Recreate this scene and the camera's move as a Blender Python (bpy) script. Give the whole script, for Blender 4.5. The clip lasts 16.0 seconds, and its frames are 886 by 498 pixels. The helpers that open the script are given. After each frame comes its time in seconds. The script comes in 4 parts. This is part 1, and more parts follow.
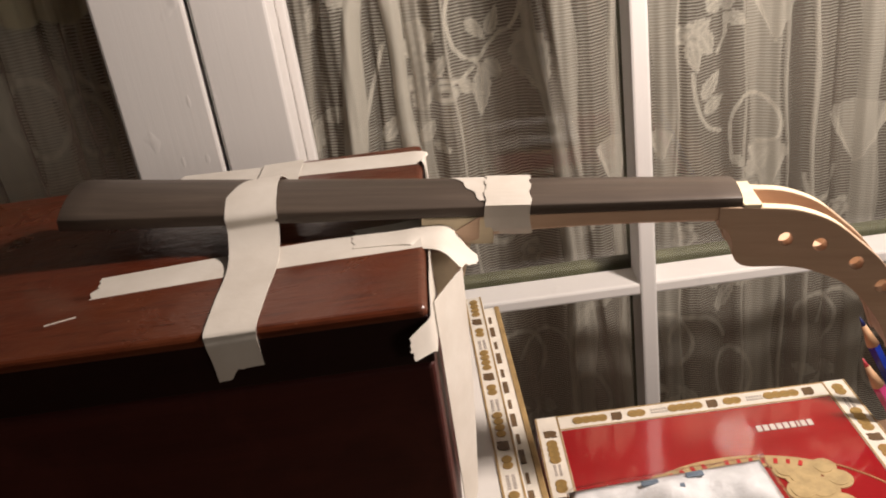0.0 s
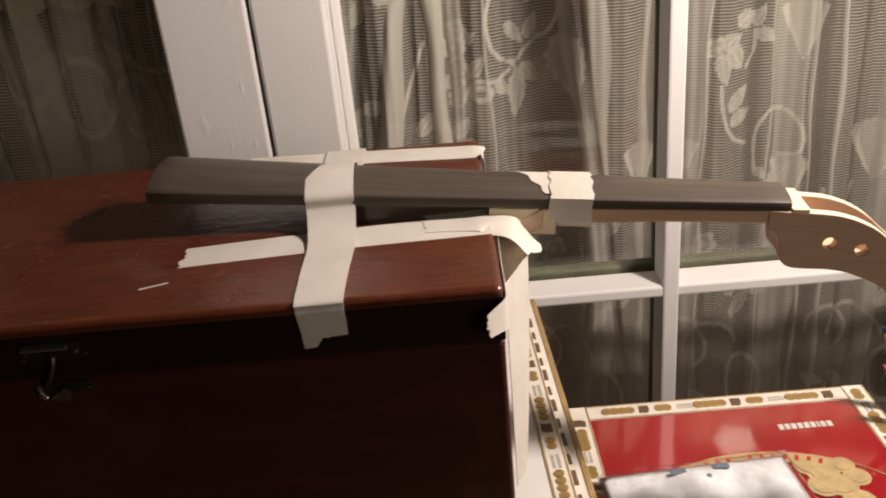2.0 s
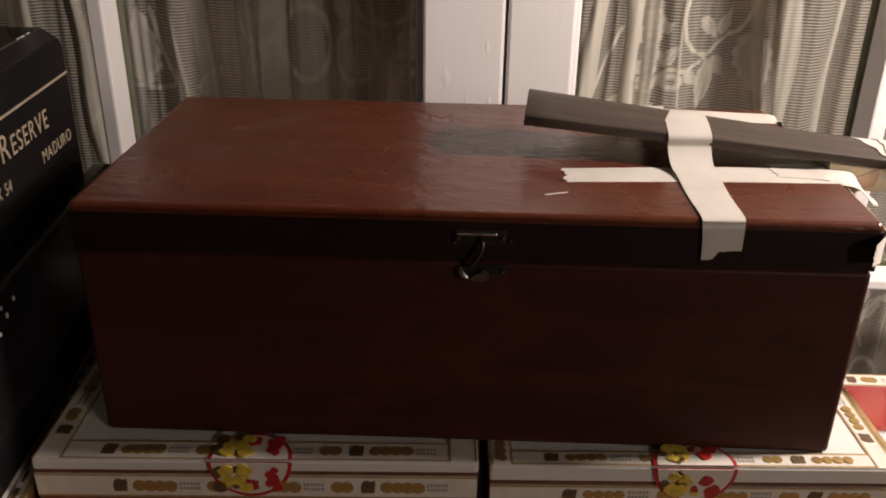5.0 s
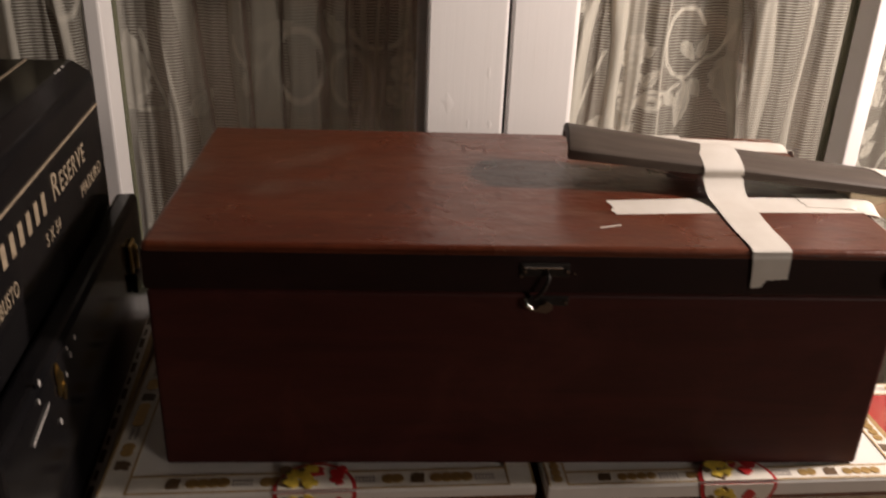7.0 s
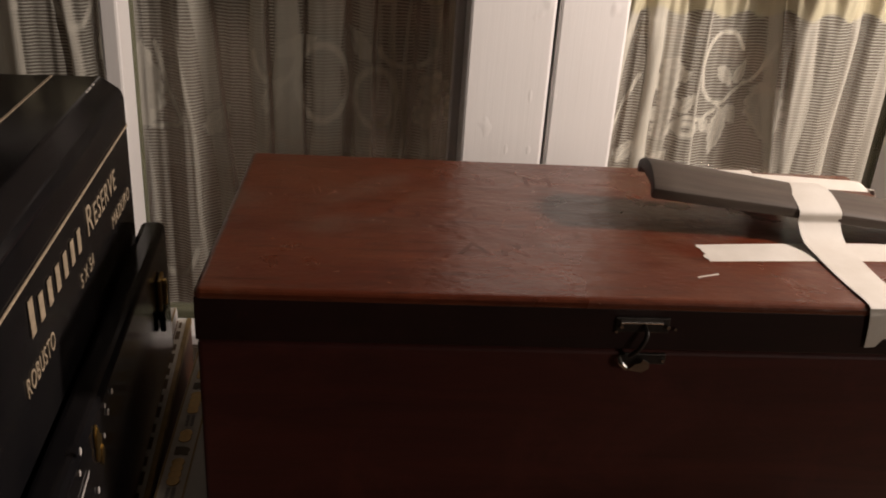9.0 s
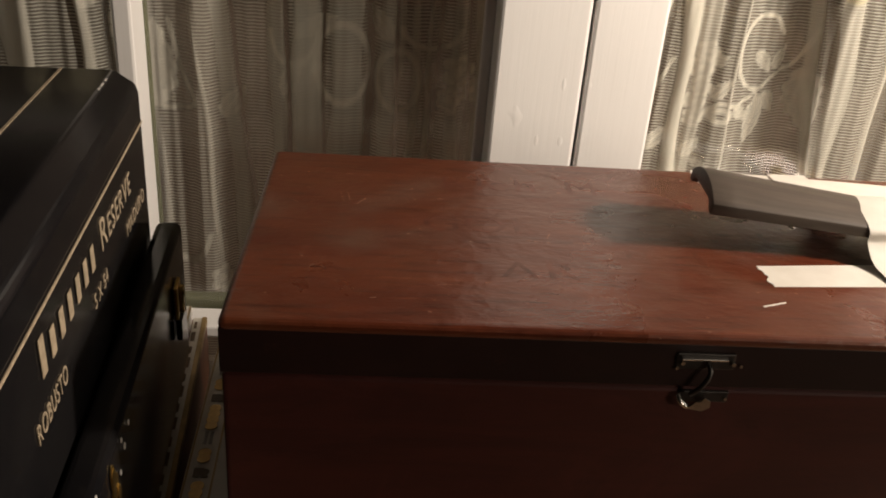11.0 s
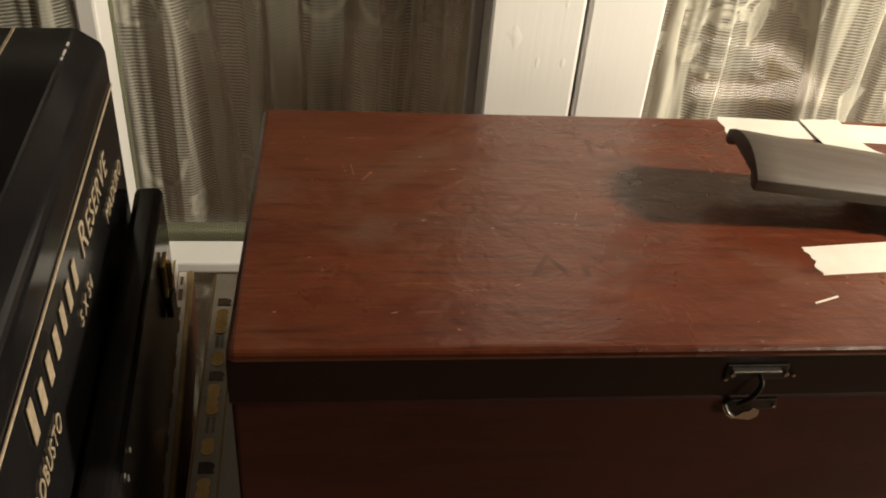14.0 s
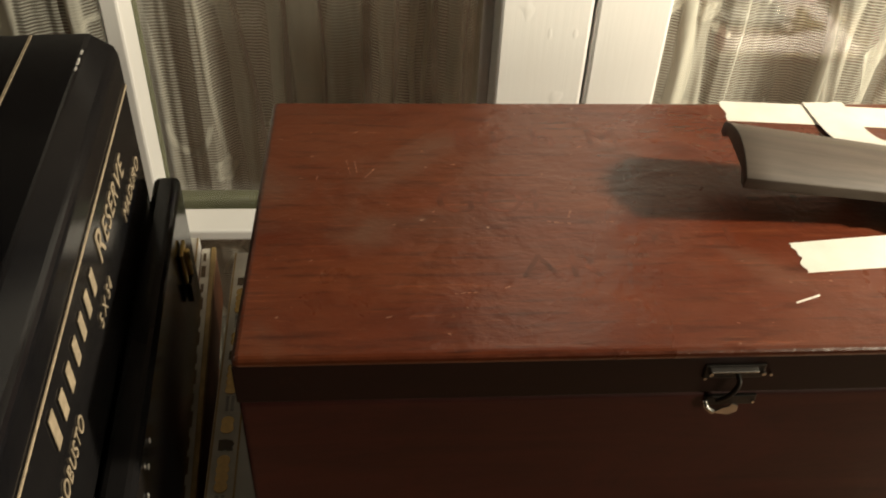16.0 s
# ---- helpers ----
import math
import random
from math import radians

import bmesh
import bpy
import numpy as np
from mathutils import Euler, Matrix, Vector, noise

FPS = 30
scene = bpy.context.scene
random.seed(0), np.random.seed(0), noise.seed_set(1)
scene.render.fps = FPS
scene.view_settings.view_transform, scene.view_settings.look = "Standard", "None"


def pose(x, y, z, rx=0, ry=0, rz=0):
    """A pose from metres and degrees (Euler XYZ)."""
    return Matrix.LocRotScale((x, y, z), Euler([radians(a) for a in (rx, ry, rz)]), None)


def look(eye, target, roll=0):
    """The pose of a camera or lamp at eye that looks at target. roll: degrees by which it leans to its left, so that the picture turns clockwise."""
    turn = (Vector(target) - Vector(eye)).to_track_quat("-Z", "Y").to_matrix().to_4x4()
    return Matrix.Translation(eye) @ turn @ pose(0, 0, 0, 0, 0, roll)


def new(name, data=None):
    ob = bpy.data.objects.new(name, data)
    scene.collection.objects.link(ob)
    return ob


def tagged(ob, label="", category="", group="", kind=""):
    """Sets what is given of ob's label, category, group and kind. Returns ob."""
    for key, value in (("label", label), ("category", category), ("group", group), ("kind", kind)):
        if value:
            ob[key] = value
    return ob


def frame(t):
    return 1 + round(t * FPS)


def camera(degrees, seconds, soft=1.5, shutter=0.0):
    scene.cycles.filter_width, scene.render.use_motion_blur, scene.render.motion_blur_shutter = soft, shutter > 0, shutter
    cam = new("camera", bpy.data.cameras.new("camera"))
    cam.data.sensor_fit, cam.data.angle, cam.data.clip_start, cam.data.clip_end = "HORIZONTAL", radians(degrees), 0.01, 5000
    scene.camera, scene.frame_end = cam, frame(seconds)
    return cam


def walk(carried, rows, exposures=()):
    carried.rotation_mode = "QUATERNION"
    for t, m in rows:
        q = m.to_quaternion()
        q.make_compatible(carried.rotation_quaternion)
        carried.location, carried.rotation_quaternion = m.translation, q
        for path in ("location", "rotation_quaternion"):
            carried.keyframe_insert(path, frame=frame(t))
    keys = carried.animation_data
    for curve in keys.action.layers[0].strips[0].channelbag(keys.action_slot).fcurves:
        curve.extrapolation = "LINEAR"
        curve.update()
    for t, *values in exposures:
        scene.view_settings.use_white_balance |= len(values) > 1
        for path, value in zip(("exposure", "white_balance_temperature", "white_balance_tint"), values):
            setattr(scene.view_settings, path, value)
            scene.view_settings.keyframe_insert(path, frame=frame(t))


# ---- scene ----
# ---------------- camera ----------------
cam = camera(54.0, 16.0, soft=1.9, shutter=0.5)
PATH = [
    (0, (0.388, -0.274, 1.152), (0.334, 1.531, 0.294), -8.5),
    (0.5, (0.379, -0.279, 1.156), (0.323, 1.527, 0.3), -7.9),
    (1, (0.367, -0.284, 1.151), (0.315, 1.516, 0.28), -7.0),
    (1.5, (0.363, -0.29, 1.157), (0.318, 1.513, 0.292), -6.1),
    (2, (0.356, -0.298, 1.16), (0.314, 1.508, 0.303), -5.5),
    (2.5, (0.326, -0.304, 1.16), (0.285, 1.508, 0.316), -4.4),
    (3, (0.29, -0.312, 1.162), (0.245, 1.5, 0.317), -2.6),
    (3.5, (0.255, -0.33, 1.169), (0.2, 1.486, 0.333), -1.3),
    (4, (0.22, -0.339, 1.172), (0.139, 1.473, 0.33), -0.4),
    (4.5, (0.199, -0.353, 1.162), (0.135, 1.457, 0.315), 0.7),
    (4.7, (0.191, -0.357, 1.152), (0.132, 1.452, 0.301), 0.8),
    (6.8, (0.133, -0.375, 1.161), (0.234, 1.433, 0.311), 2.4),
    (7, (0.117, -0.37, 1.169), (0.232, 1.444, 0.334), 2.3),
    (7.5, (0.089, -0.346, 1.172), (0.239, 1.476, 0.36), 2.8),
    (8, (0.081, -0.334, 1.167), (0.266, 1.489, 0.365), 3.5),
    (8.5, (0.074, -0.331, 1.163), (0.263, 1.49, 0.358), 4.1),
    (9, (0.072, -0.322, 1.164), (0.238, 1.5, 0.356), 3.9),
    (9.2, (0.069, -0.317, 1.16), (0.237, 1.501, 0.342), 4.1),
    (11.3, (0.057, -0.274, 1.173), (0.214, 1.503, 0.27), 4.7),
    (11.5, (0.056, -0.268, 1.171), (0.208, 1.5, 0.249), 4.4),
    (12, (0.046, -0.251, 1.167), (0.22, 1.481, 0.183), 4.7),
    (12.5, (0.04, -0.236, 1.174), (0.255, 1.48, 0.171), 5.0),
    (13, (0.038, -0.228, 1.174), (0.288, 1.459, 0.13), 5.6),
    (13.5, (0.032, -0.226, 1.186), (0.286, 1.427, 0.089), 5.6),
    (14, (0.038, -0.221, 1.199), (0.275, 1.4, 0.052), 5.0),
    (14.5, (0.044, -0.213, 1.207), (0.245, 1.369, 0.0), 4.3),
    (15, (0.051, -0.216, 1.216), (0.253, 1.356, -0.004), 4.2),
    (15.5, (0.054, -0.217, 1.233), (0.236, 1.34, -0.009), 3.6),
    (16, (0.054, -0.219, 1.232), (0.202, 1.317, -0.041), 2.9),
]
EXPOSURES = [(0.0, -0.14, 6550, 14), (2.0, -0.14, 6550, 14), (3.5, -0.05, 6500, 14), (4.7, 0.27, 6500, 16), (7.0, 0.35, 6550, 16), (9.0, 0.35, 6600, 15), (11.5, 0.8, 6900, 7), (12.5, 0.83, 7000, 4), (14.0, 0.97, 7000, 1), (15.0, 1.08, 7000, -2), (16.0, 1.14, 7000, -2)]
walk(cam, [(t, look(eye, target, roll)) for t, eye, target, roll in PATH], EXPOSURES)

# ---------------- light ----------------
world = bpy.data.worlds.new("world")
scene.world = world
world.use_nodes = True
world.node_tree.nodes["Background"].inputs[0].default_value = (0.02, 0.018, 0.015, 1)
world.node_tree.nodes["Background"].inputs[1].default_value = 0.1
lamp_data = bpy.data.lights.new("desk_lamp_bulb", "POINT")
lamp_data.energy, lamp_data.shadow_soft_size, lamp_data.color = 21.0, 0.028, (1.0, 0.88, 0.77)
lamp = new("desk_lamp_bulb", lamp_data)
lamp.location = (0.748, 0.058, 1.31)
# unseen fill light, added to brighten the fronts from the right
fill_data = bpy.data.lights.new("fill_light", "AREA")
fill_data.shape, fill_data.size, fill_data.energy, fill_data.color = "DISK", 0.4, 4.3, (1.0, 0.88, 0.74)
fill = new("fill_light", fill_data)
fill.matrix_world = look((1.25, -1.2, 1.4), (0.25, 0.1, 0.95))


# ---------------- materials ----------------
class Mat:
    """A node material with a Principled shader and short ways to wire noise into it."""

    def __init__(self, name, color, rough=0.5, metal=0.0, coat=0.0, spec=0.5):
        self.m = bpy.data.materials.new(name)
        self.m.use_nodes = True
        self.t = self.m.node_tree
        self.b = self.t.nodes["Principled BSDF"]
        self.b.inputs["Base Color"].default_value = (*color, 1)
        self.b.inputs["Roughness"].default_value = rough
        self.b.inputs["Metallic"].default_value = metal
        self.b.inputs["Coat Weight"].default_value = coat
        self.b.inputs["Specular IOR Level"].default_value = spec
        self.color = color

    def n(self, kind, **kw):
        node = self.t.nodes.new(kind)
        for k, v in kw.items():
            node.inputs[k.replace("_", " ")].default_value = v
        return node

    def link(self, a, b):
        self.t.links.new(a, b)

    def coords(self, scale=(1, 1, 1), turn=(0, 0, 0)):
        c = self.n("ShaderNodeTexCoord")
        mp = self.n("ShaderNodeMapping", Scale=scale, Rotation=turn)
        self.link(c.outputs["Object"], mp.inputs["Vector"])
        return mp.outputs["Vector"]

    def noise(self, scale, stretch=(1, 1, 1), detail=4.0, rough=0.55, distort=0.0):
        node = self.n("ShaderNodeTexNoise", Scale=scale, Detail=detail, Roughness=rough, Distortion=distort)
        self.link(self.coords(stretch), node.inputs["Vector"])
        return node.outputs["Fac"]

    def ramp(self, fac, stops):
        r = self.t.nodes.new("ShaderNodeValToRGB")
        el = r.color_ramp.elements
        while len(el) < len(stops):
            el.new(0.5)
        for e, (p, c) in zip(el, stops):
            e.position = p
            e.color = (*c, 1) if len(c) == 3 else c
        self.link(fac, r.inputs["Fac"])
        return r.outputs["Color"]

    def mix(self, fac, a, b, kind="MIX"):
        x = self.t.nodes.new("ShaderNodeMix")
        x.data_type, x.blend_type = "RGBA", kind
        for sock, v in ((x.inputs[0], fac), (x.inputs[6], a), (x.inputs[7], b)):
            if hasattr(v, "is_linked"):
                self.link(v, sock)
            elif isinstance(v, (int, float)):
                sock.default_value = v
            else:
                sock.default_value = (*v, 1)
        return x.outputs[2]

    def base(self, out):
        self.link(out, self.b.inputs["Base Color"])
        return self

    def roughness(self, fac, lo, hi):
        mr = self.n("ShaderNodeMapRange")
        mr.inputs["To Min"].default_value, mr.inputs["To Max"].default_value = lo, hi
        self.link(fac, mr.inputs["Value"])
        self.link(mr.outputs[0], self.b.inputs["Roughness"])
        return self

    def bump(self, fac, strength, dist=0.001):
        bp = self.n("ShaderNodeBump", Strength=strength, Distance=dist)
        self.link(fac, bp.inputs["Height"])
        if self.b.inputs["Normal"].is_linked:
            self.link(self.b.inputs["Normal"].links[0].from_socket, bp.inputs["Normal"])
        self.link(bp.outputs[0], self.b.inputs["Normal"])
        return self


def shade(c, k):
    return tuple(v * k for v in c)


def make_wood_red(name):
    m = Mat(name, (0.105, 0.021, 0.009), 0.24, spec=0.5)
    grain = m.noise(11, (0.35, 3.0, 3), 6, 0.6, 0.6)
    dash = m.noise(150, (0.22, 2.0, 2), 4, 0.65)
    hue = m.noise(7, (0.8, 1.2, 1), 4, 0.6, 1.0)
    blot = m.noise(20, (1, 1.2, 1), 6, 0.65, 0.5)
    haze = m.noise(10, (0.9, 1.1, 1), 5, 0.6, 0.8)
    wear = m.noise(95, (0.8, 1.3, 1), 6, 0.8)
    speck = m.noise(300, (0.8, 1, 1), 3, 0.6)
    dents = m.noise(60, (0.7, 1.1, 1), 4, 0.6, 0.3)
    c = m.ramp(grain, [(0.3, (0.066, 0.0132, 0.0055)), (0.5, (0.092, 0.0194, 0.0076)), (0.72, (0.118, 0.0280, 0.0106))])
    c = m.mix(m.ramp(hue, [(0.42, (0, 0, 0)), (0.62, (0.7, 0.7, 0.7))]), c, (0.106, 0.0305, 0.0126))
    c = m.mix(m.ramp(blot, [(0.5, (0, 0, 0)), (0.7, (0.4, 0.4, 0.4))]), c, (0.062, 0.0135, 0.0062))
    c = m.mix(m.ramp(haze, [(0.54, (0, 0, 0)), (0.7, (0.5, 0.5, 0.5))]), c, (0.112, 0.0640, 0.0440))
    c = m.mix(m.ramp(dash, [(0.52, (0, 0, 0)), (0.68, (0.65, 0.65, 0.65))]), c, (0.032, 0.0080, 0.0046))
    pale = m.noise(210, (0.12, 2.2, 2), 4, 0.7)
    c = m.mix(m.ramp(pale, [(0.58, (0, 0, 0)), (0.70, (0.45, 0.45, 0.45))]), c, (0.20, 0.060, 0.026))
    c = m.mix(m.ramp(wear, [(0.66, (0, 0, 0)), (0.73, (0.55, 0.55, 0.55))]), c, (0.30, 0.16, 0.10))
    c = m.mix(m.ramp(speck, [(0.70, (0, 0, 0)), (0.76, (0.6, 0.6, 0.6))]), c, (0.36, 0.22, 0.15))
    m.base(c).roughness(haze, 0.19, 0.40).bump(dash, 0.11, 0.0007).bump(dents, 0.36, 0.0022).bump(blot, 0.22, 0.0035)
    return m.m


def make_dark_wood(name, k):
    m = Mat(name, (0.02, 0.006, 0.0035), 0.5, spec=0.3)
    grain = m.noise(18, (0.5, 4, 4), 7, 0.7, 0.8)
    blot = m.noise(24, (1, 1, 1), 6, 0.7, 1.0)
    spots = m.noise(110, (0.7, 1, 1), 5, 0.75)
    # k scales the stain colour; the tone includes the shade of the sides
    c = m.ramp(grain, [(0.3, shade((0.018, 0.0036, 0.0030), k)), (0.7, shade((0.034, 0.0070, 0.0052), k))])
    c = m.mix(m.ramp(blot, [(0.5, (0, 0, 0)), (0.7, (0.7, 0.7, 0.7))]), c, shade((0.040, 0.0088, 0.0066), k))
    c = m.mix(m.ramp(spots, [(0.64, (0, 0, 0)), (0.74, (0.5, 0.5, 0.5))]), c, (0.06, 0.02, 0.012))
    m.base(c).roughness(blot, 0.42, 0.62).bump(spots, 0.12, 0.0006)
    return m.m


def make_ebony():
    m = Mat("ebony_board", (0.03, 0.026, 0.024), 0.42, spec=0.32)
    g = m.noise(46, (0.16, 2.6, 2.6), 7, 0.68, 0.4)
    f = m.noise(160, (0.08, 5, 5), 4, 0.7)
    c = m.ramp(g, [(0.3, (0.040, 0.030, 0.024)), (0.52, (0.074, 0.056, 0.044)), (0.75, (0.112, 0.086, 0.066))])
    m.base(m.mix(m.ramp(f, [(0.4, (0, 0, 0)), (0.75, (0.6, 0.6, 0.6))]), c, (0.060, 0.045, 0.036)))
    m.roughness(f, 0.4, 0.58).bump(f, 0.12, 0.0004)
    return m.m


def make_maple():
    m = Mat("pale_maple", (0.55, 0.38, 0.26), 0.5)
    g = m.noise(22, (0.4, 3, 3), 5, 0.6, 0.4)
    f = m.noise(150, (0.2, 3, 3), 4, 0.7)
    c = m.ramp(g, [(0.25, (0.47, 0.31, 0.205)), (0.55, (0.56, 0.39, 0.27)), (0.8, (0.62, 0.46, 0.33))])
    m.base(m.mix(m.ramp(f, [(0.45, (0, 0, 0)), (0.75, (0.4, 0.4, 0.4))]), c, (0.42, 0.27, 0.18))).bump(f, 0.08, 0.0004)
    return m.m


def make_plain(name, color, rough, metal=0.0, scale=60, vary=0.15, bump=0.1, coat=0.0, dist=0.0005):
    m = Mat(name, color, rough, metal, coat)
    g = m.noise(scale, (1, 1, 1), 5, 0.6)
    h = m.noise(scale * 0.18, (1, 1, 1), 3, 0.6)
    c = m.ramp(g, [(0.3, shade(color, 1 - vary)), (0.7, shade(color, 1 + vary))])
    m.base(m.mix(m.ramp(h, [(0.45, (0, 0, 0)), (0.75, (0.4, 0.4, 0.4))]), c, shade(color, 1 - 1.4 * vary)))
    m.roughness(h, max(0.03, rough * 0.8), min(1, rough * 1.2)).bump(g, bump, dist)
    return m.m


def make_paint():
    m = Mat("white_gloss_paint", (0.74, 0.71, 0.68), 0.38)
    big = m.noise(5, (1, 1, 0.35), 4, 0.6)
    brush = m.noise(70, (3, 3, 0.12), 4, 0.6)
    lump = m.noise(38, (1, 1, 0.8), 2, 0.5)
    c = m.ramp(big, [(0.3, (0.74, 0.71, 0.685)), (0.7, (0.82, 0.80, 0.785))])
    m.base(m.mix(m.ramp(brush, [(0.6, (0, 0, 0)), (0.8, (0.3, 0.3, 0.3))]), c, (0.67, 0.63, 0.59)))
    m.roughness(big, 0.3, 0.5).bump(brush, 0.13, 0.001).bump(m.ramp(lump, [(0.66, (0, 0, 0)), (0.8, (1, 1, 1))]), 0.35, 0.0015)
    return m.m


def make_tape():
    m = Mat("masking_tape_paper", (0.74, 0.69, 0.6), 0.62)
    crepe = m.noise(420, (1, 1, 1), 3, 0.6)
    soft = m.noise(35, (1, 1, 1), 4, 0.6)
    m.base(m.ramp(soft, [(0.3, (0.55, 0.505, 0.445)), (0.7, (0.65, 0.612, 0.555))]))
    m.b.inputs["Subsurface Weight"].default_value = 0.0
    m.bump(crepe, 0.16, 0.0004).bump(soft, 0.15, 0.001)
    return m.m


def make_red_gloss():
    m = Mat("red_lacquered_paper", (0.3, 0.008, 0.012), 0.16, coat=1.0, spec=0.5)
    m.b.inputs["Coat IOR"].default_value = 1.7
    m.b.inputs["Coat Roughness"].default_value = 0.035
    g = m.noise(330, (1, 1, 1), 2, 0.5)
    h = m.noise(14, (1, 1, 1), 3, 0.5)
    m.base(m.ramp(h, [(0.3, (0.25, 0.007, 0.01)), (0.7, (0.33, 0.012, 0.016))])).bump(g, 0.12, 0.0005)
    bp = m.n("ShaderNodeBump", Strength=0.05, Distance=0.0005)
    m.link(g, bp.inputs["Height"])
    m.link(bp.outputs[0], m.b.inputs["Coat Normal"])
    return m.m


def make_black():
    m = Mat("black_lacquer", (0.005, 0.005, 0.005), 0.14, coat=0.0, spec=0.18)
    g = m.noise(260, (1, 1, 1), 4, 0.6)
    h = m.noise(12, (1, 1, 1), 4, 0.6)
    m.base(m.ramp(h, [(0.3, (0.004, 0.004, 0.005)), (0.7, (0.011, 0.01, 0.01))])).roughness(h, 0.09, 0.2).bump(g, 0.05, 0.0003)
    return m.m


def make_lace():
    m = Mat("lace_net", (0.7, 0.66, 0.58), 0.9, spec=0.1)
    a = m.t.nodes.new("ShaderNodeAttribute")
    a.attribute_name = "weave"
    sep = m.t.nodes.new("ShaderNodeSeparateColor")
    m.link(a.outputs["Color"], sep.inputs[0])
    dense, head, along = sep.outputs[0], sep.outputs[1], sep.outputs[2]
    co = m.n("ShaderNodeTexCoord")
    sx = m.t.nodes.new("ShaderNodeSeparateXYZ")
    m.link(co.outputs["Object"], sx.inputs[0])

    def calc(op, x, y):
        node = m.t.nodes.new("ShaderNodeMath")
        node.operation = op
        node.use_clamp = False
        for sock, v in zip(node.inputs, (x, y)):
            if hasattr(v, "is_linked"):
                m.link(v, sock)
            else:
                sock.default_value = v
        return node.outputs[0]

    wob = m.noise(18, (1, 1, 1), 2, 0.5)
    zz = calc("ADD", sx.outputs[2], calc("MULTIPLY", wob, 0.004))
    thread = calc("ADD", calc("MULTIPLY", calc("SINE", calc("MULTIPLY", zz, 2 * math.pi / 0.0030), 0.0), 0.5), 0.5)
    thread = calc("POWER", thread, 1.6)
    net = m.noise(500, (1, 1, 1), 2, 0.6)
    open_part = calc("ADD", calc("MULTIPLY", thread, 0.46), calc("ADD", 0.14, calc("MULTIPLY", net, 0.10)))
    knit = m.noise(300, (1, 1, 1.5), 2, 0.6)
    tight = calc("ADD", 0.70, calc("MULTIPLY", knit, 0.46))
    cover = m.t.nodes.new("ShaderNodeMix")
    m.link(dense, cover.inputs[0])
    m.link(open_part, cover.inputs[2])
    m.link(tight, cover.inputs[3])
    layered = calc("SUBTRACT", 1.0, calc("MULTIPLY", calc("SUBTRACT", 1.0, cover.outputs[0]), calc("SUBTRACT", 1.0, calc("MULTIPLY", along, 0.92))))
    layered = calc("MULTIPLY", layered, a.outputs["Alpha"])
    m.base(m.mix(head, (0.76, 0.71, 0.64), (0.72, 0.65, 0.48)))
    clear = m.t.nodes.new("ShaderNodeBsdfTransparent")
    thin = m.t.nodes.new("ShaderNodeBsdfTranslucent")
    thin.inputs[0].default_value = (0.6, 0.56, 0.48, 1)
    cloth = m.n("ShaderNodeMixShader", Fac=0.25)
    m.link(m.b.outputs[0], cloth.inputs[1])
    m.link(thin.outputs[0], cloth.inputs[2])
    out = m.t.nodes.new("ShaderNodeMixShader")
    m.link(layered, out.inputs[0])
    m.link(clear.outputs[0], out.inputs[1])
    m.link(cloth.outputs[0], out.inputs[2])
    m.link(out.outputs[0], m.t.nodes["Material Output"].inputs[0])
    return m.m


def make_pane(name, tint=(1, 1, 1), rough=0.0, ior=1.5, bumpy=0.0):
    m = Mat(name, (1, 1, 1))
    fr = m.n("ShaderNodeLayerWeight", Blend=0.5)
    grazing = m.t.nodes.new("ShaderNodeMath")
    grazing.operation = "POWER"
    m.link(fr.outputs["Facing"], grazing.inputs[0])
    grazing.inputs[1].default_value = 5.0
    f0 = ((ior - 1) / (ior + 1)) ** 2
    gloss = m.t.nodes.new("ShaderNodeMath")
    gloss.operation = "MULTIPLY_ADD"
    m.link(grazing.outputs[0], gloss.inputs[0])
    gloss.inputs[1].default_value, gloss.inputs[2].default_value = 1 - f0, f0
    clear = m.t.nodes.new("ShaderNodeBsdfTransparent")
    clear.inputs[0].default_value = (*tint, 1)
    gl = m.n("ShaderNodeBsdfGlossy", Roughness=rough)
    if bumpy:
        bp = m.n("ShaderNodeBump", Strength=bumpy, Distance=0.002)
        m.link(m.noise(40, (1, 1, 1), 4, 0.6), bp.inputs["Height"])
        m.link(bp.outputs[0], gl.inputs["Normal"])
        m.link(bp.outputs[0], fr.inputs["Normal"])
    out = m.t.nodes.new("ShaderNodeMixShader")
    m.link(gloss.outputs[0], out.inputs[0])
    m.link(clear.outputs[0], out.inputs[1])
    m.link(gl.outputs[0], out.inputs[2])
    m.link(out.outputs[0], m.t.nodes["Material Output"].inputs[0])
    return m.m


WOOD = make_wood_red("red_stained_wood")
# lid edge and box sides: stained wood with their shade put into the colour
DARKWOOD = make_dark_wood("shaded_stained_wood", 0.45)
BODYWOOD = make_dark_wood("shaded_red_stained_wood", 1.75)
EDGE = make_plain("worn_edge_wood", (0.27, 0.125, 0.08), 0.45, scale=150, vary=0.5)
STAMP = make_plain("burnt_stamp", (0.090, 0.0215, 0.0092), 0.36, scale=110, vary=0.6, bump=0.25)
EBONY = make_ebony()
MAPLE = make_maple()
PALE = make_plain("fresh_cut_maple", (0.7, 0.59, 0.41), 0.55, scale=120, vary=0.1)
TAPE = make_tape()
PAINT = make_paint()
GREEN = make_plain("olive_paint", (0.13, 0.13, 0.075), 0.6, scale=40, vary=0.25)
PAPER = make_plain("white_box_paper", (0.66, 0.635, 0.60), 0.38, scale=30, vary=0.06, bump=0.05)
CREAM = make_plain("cream_trim_paper", (0.66, 0.615, 0.54), 0.42, scale=90, vary=0.1, bump=0.08)
GOLD = make_plain("gold_foil", (0.46, 0.30, 0.11), 0.34, metal=0.55, scale=180, vary=0.25, bump=0.3)
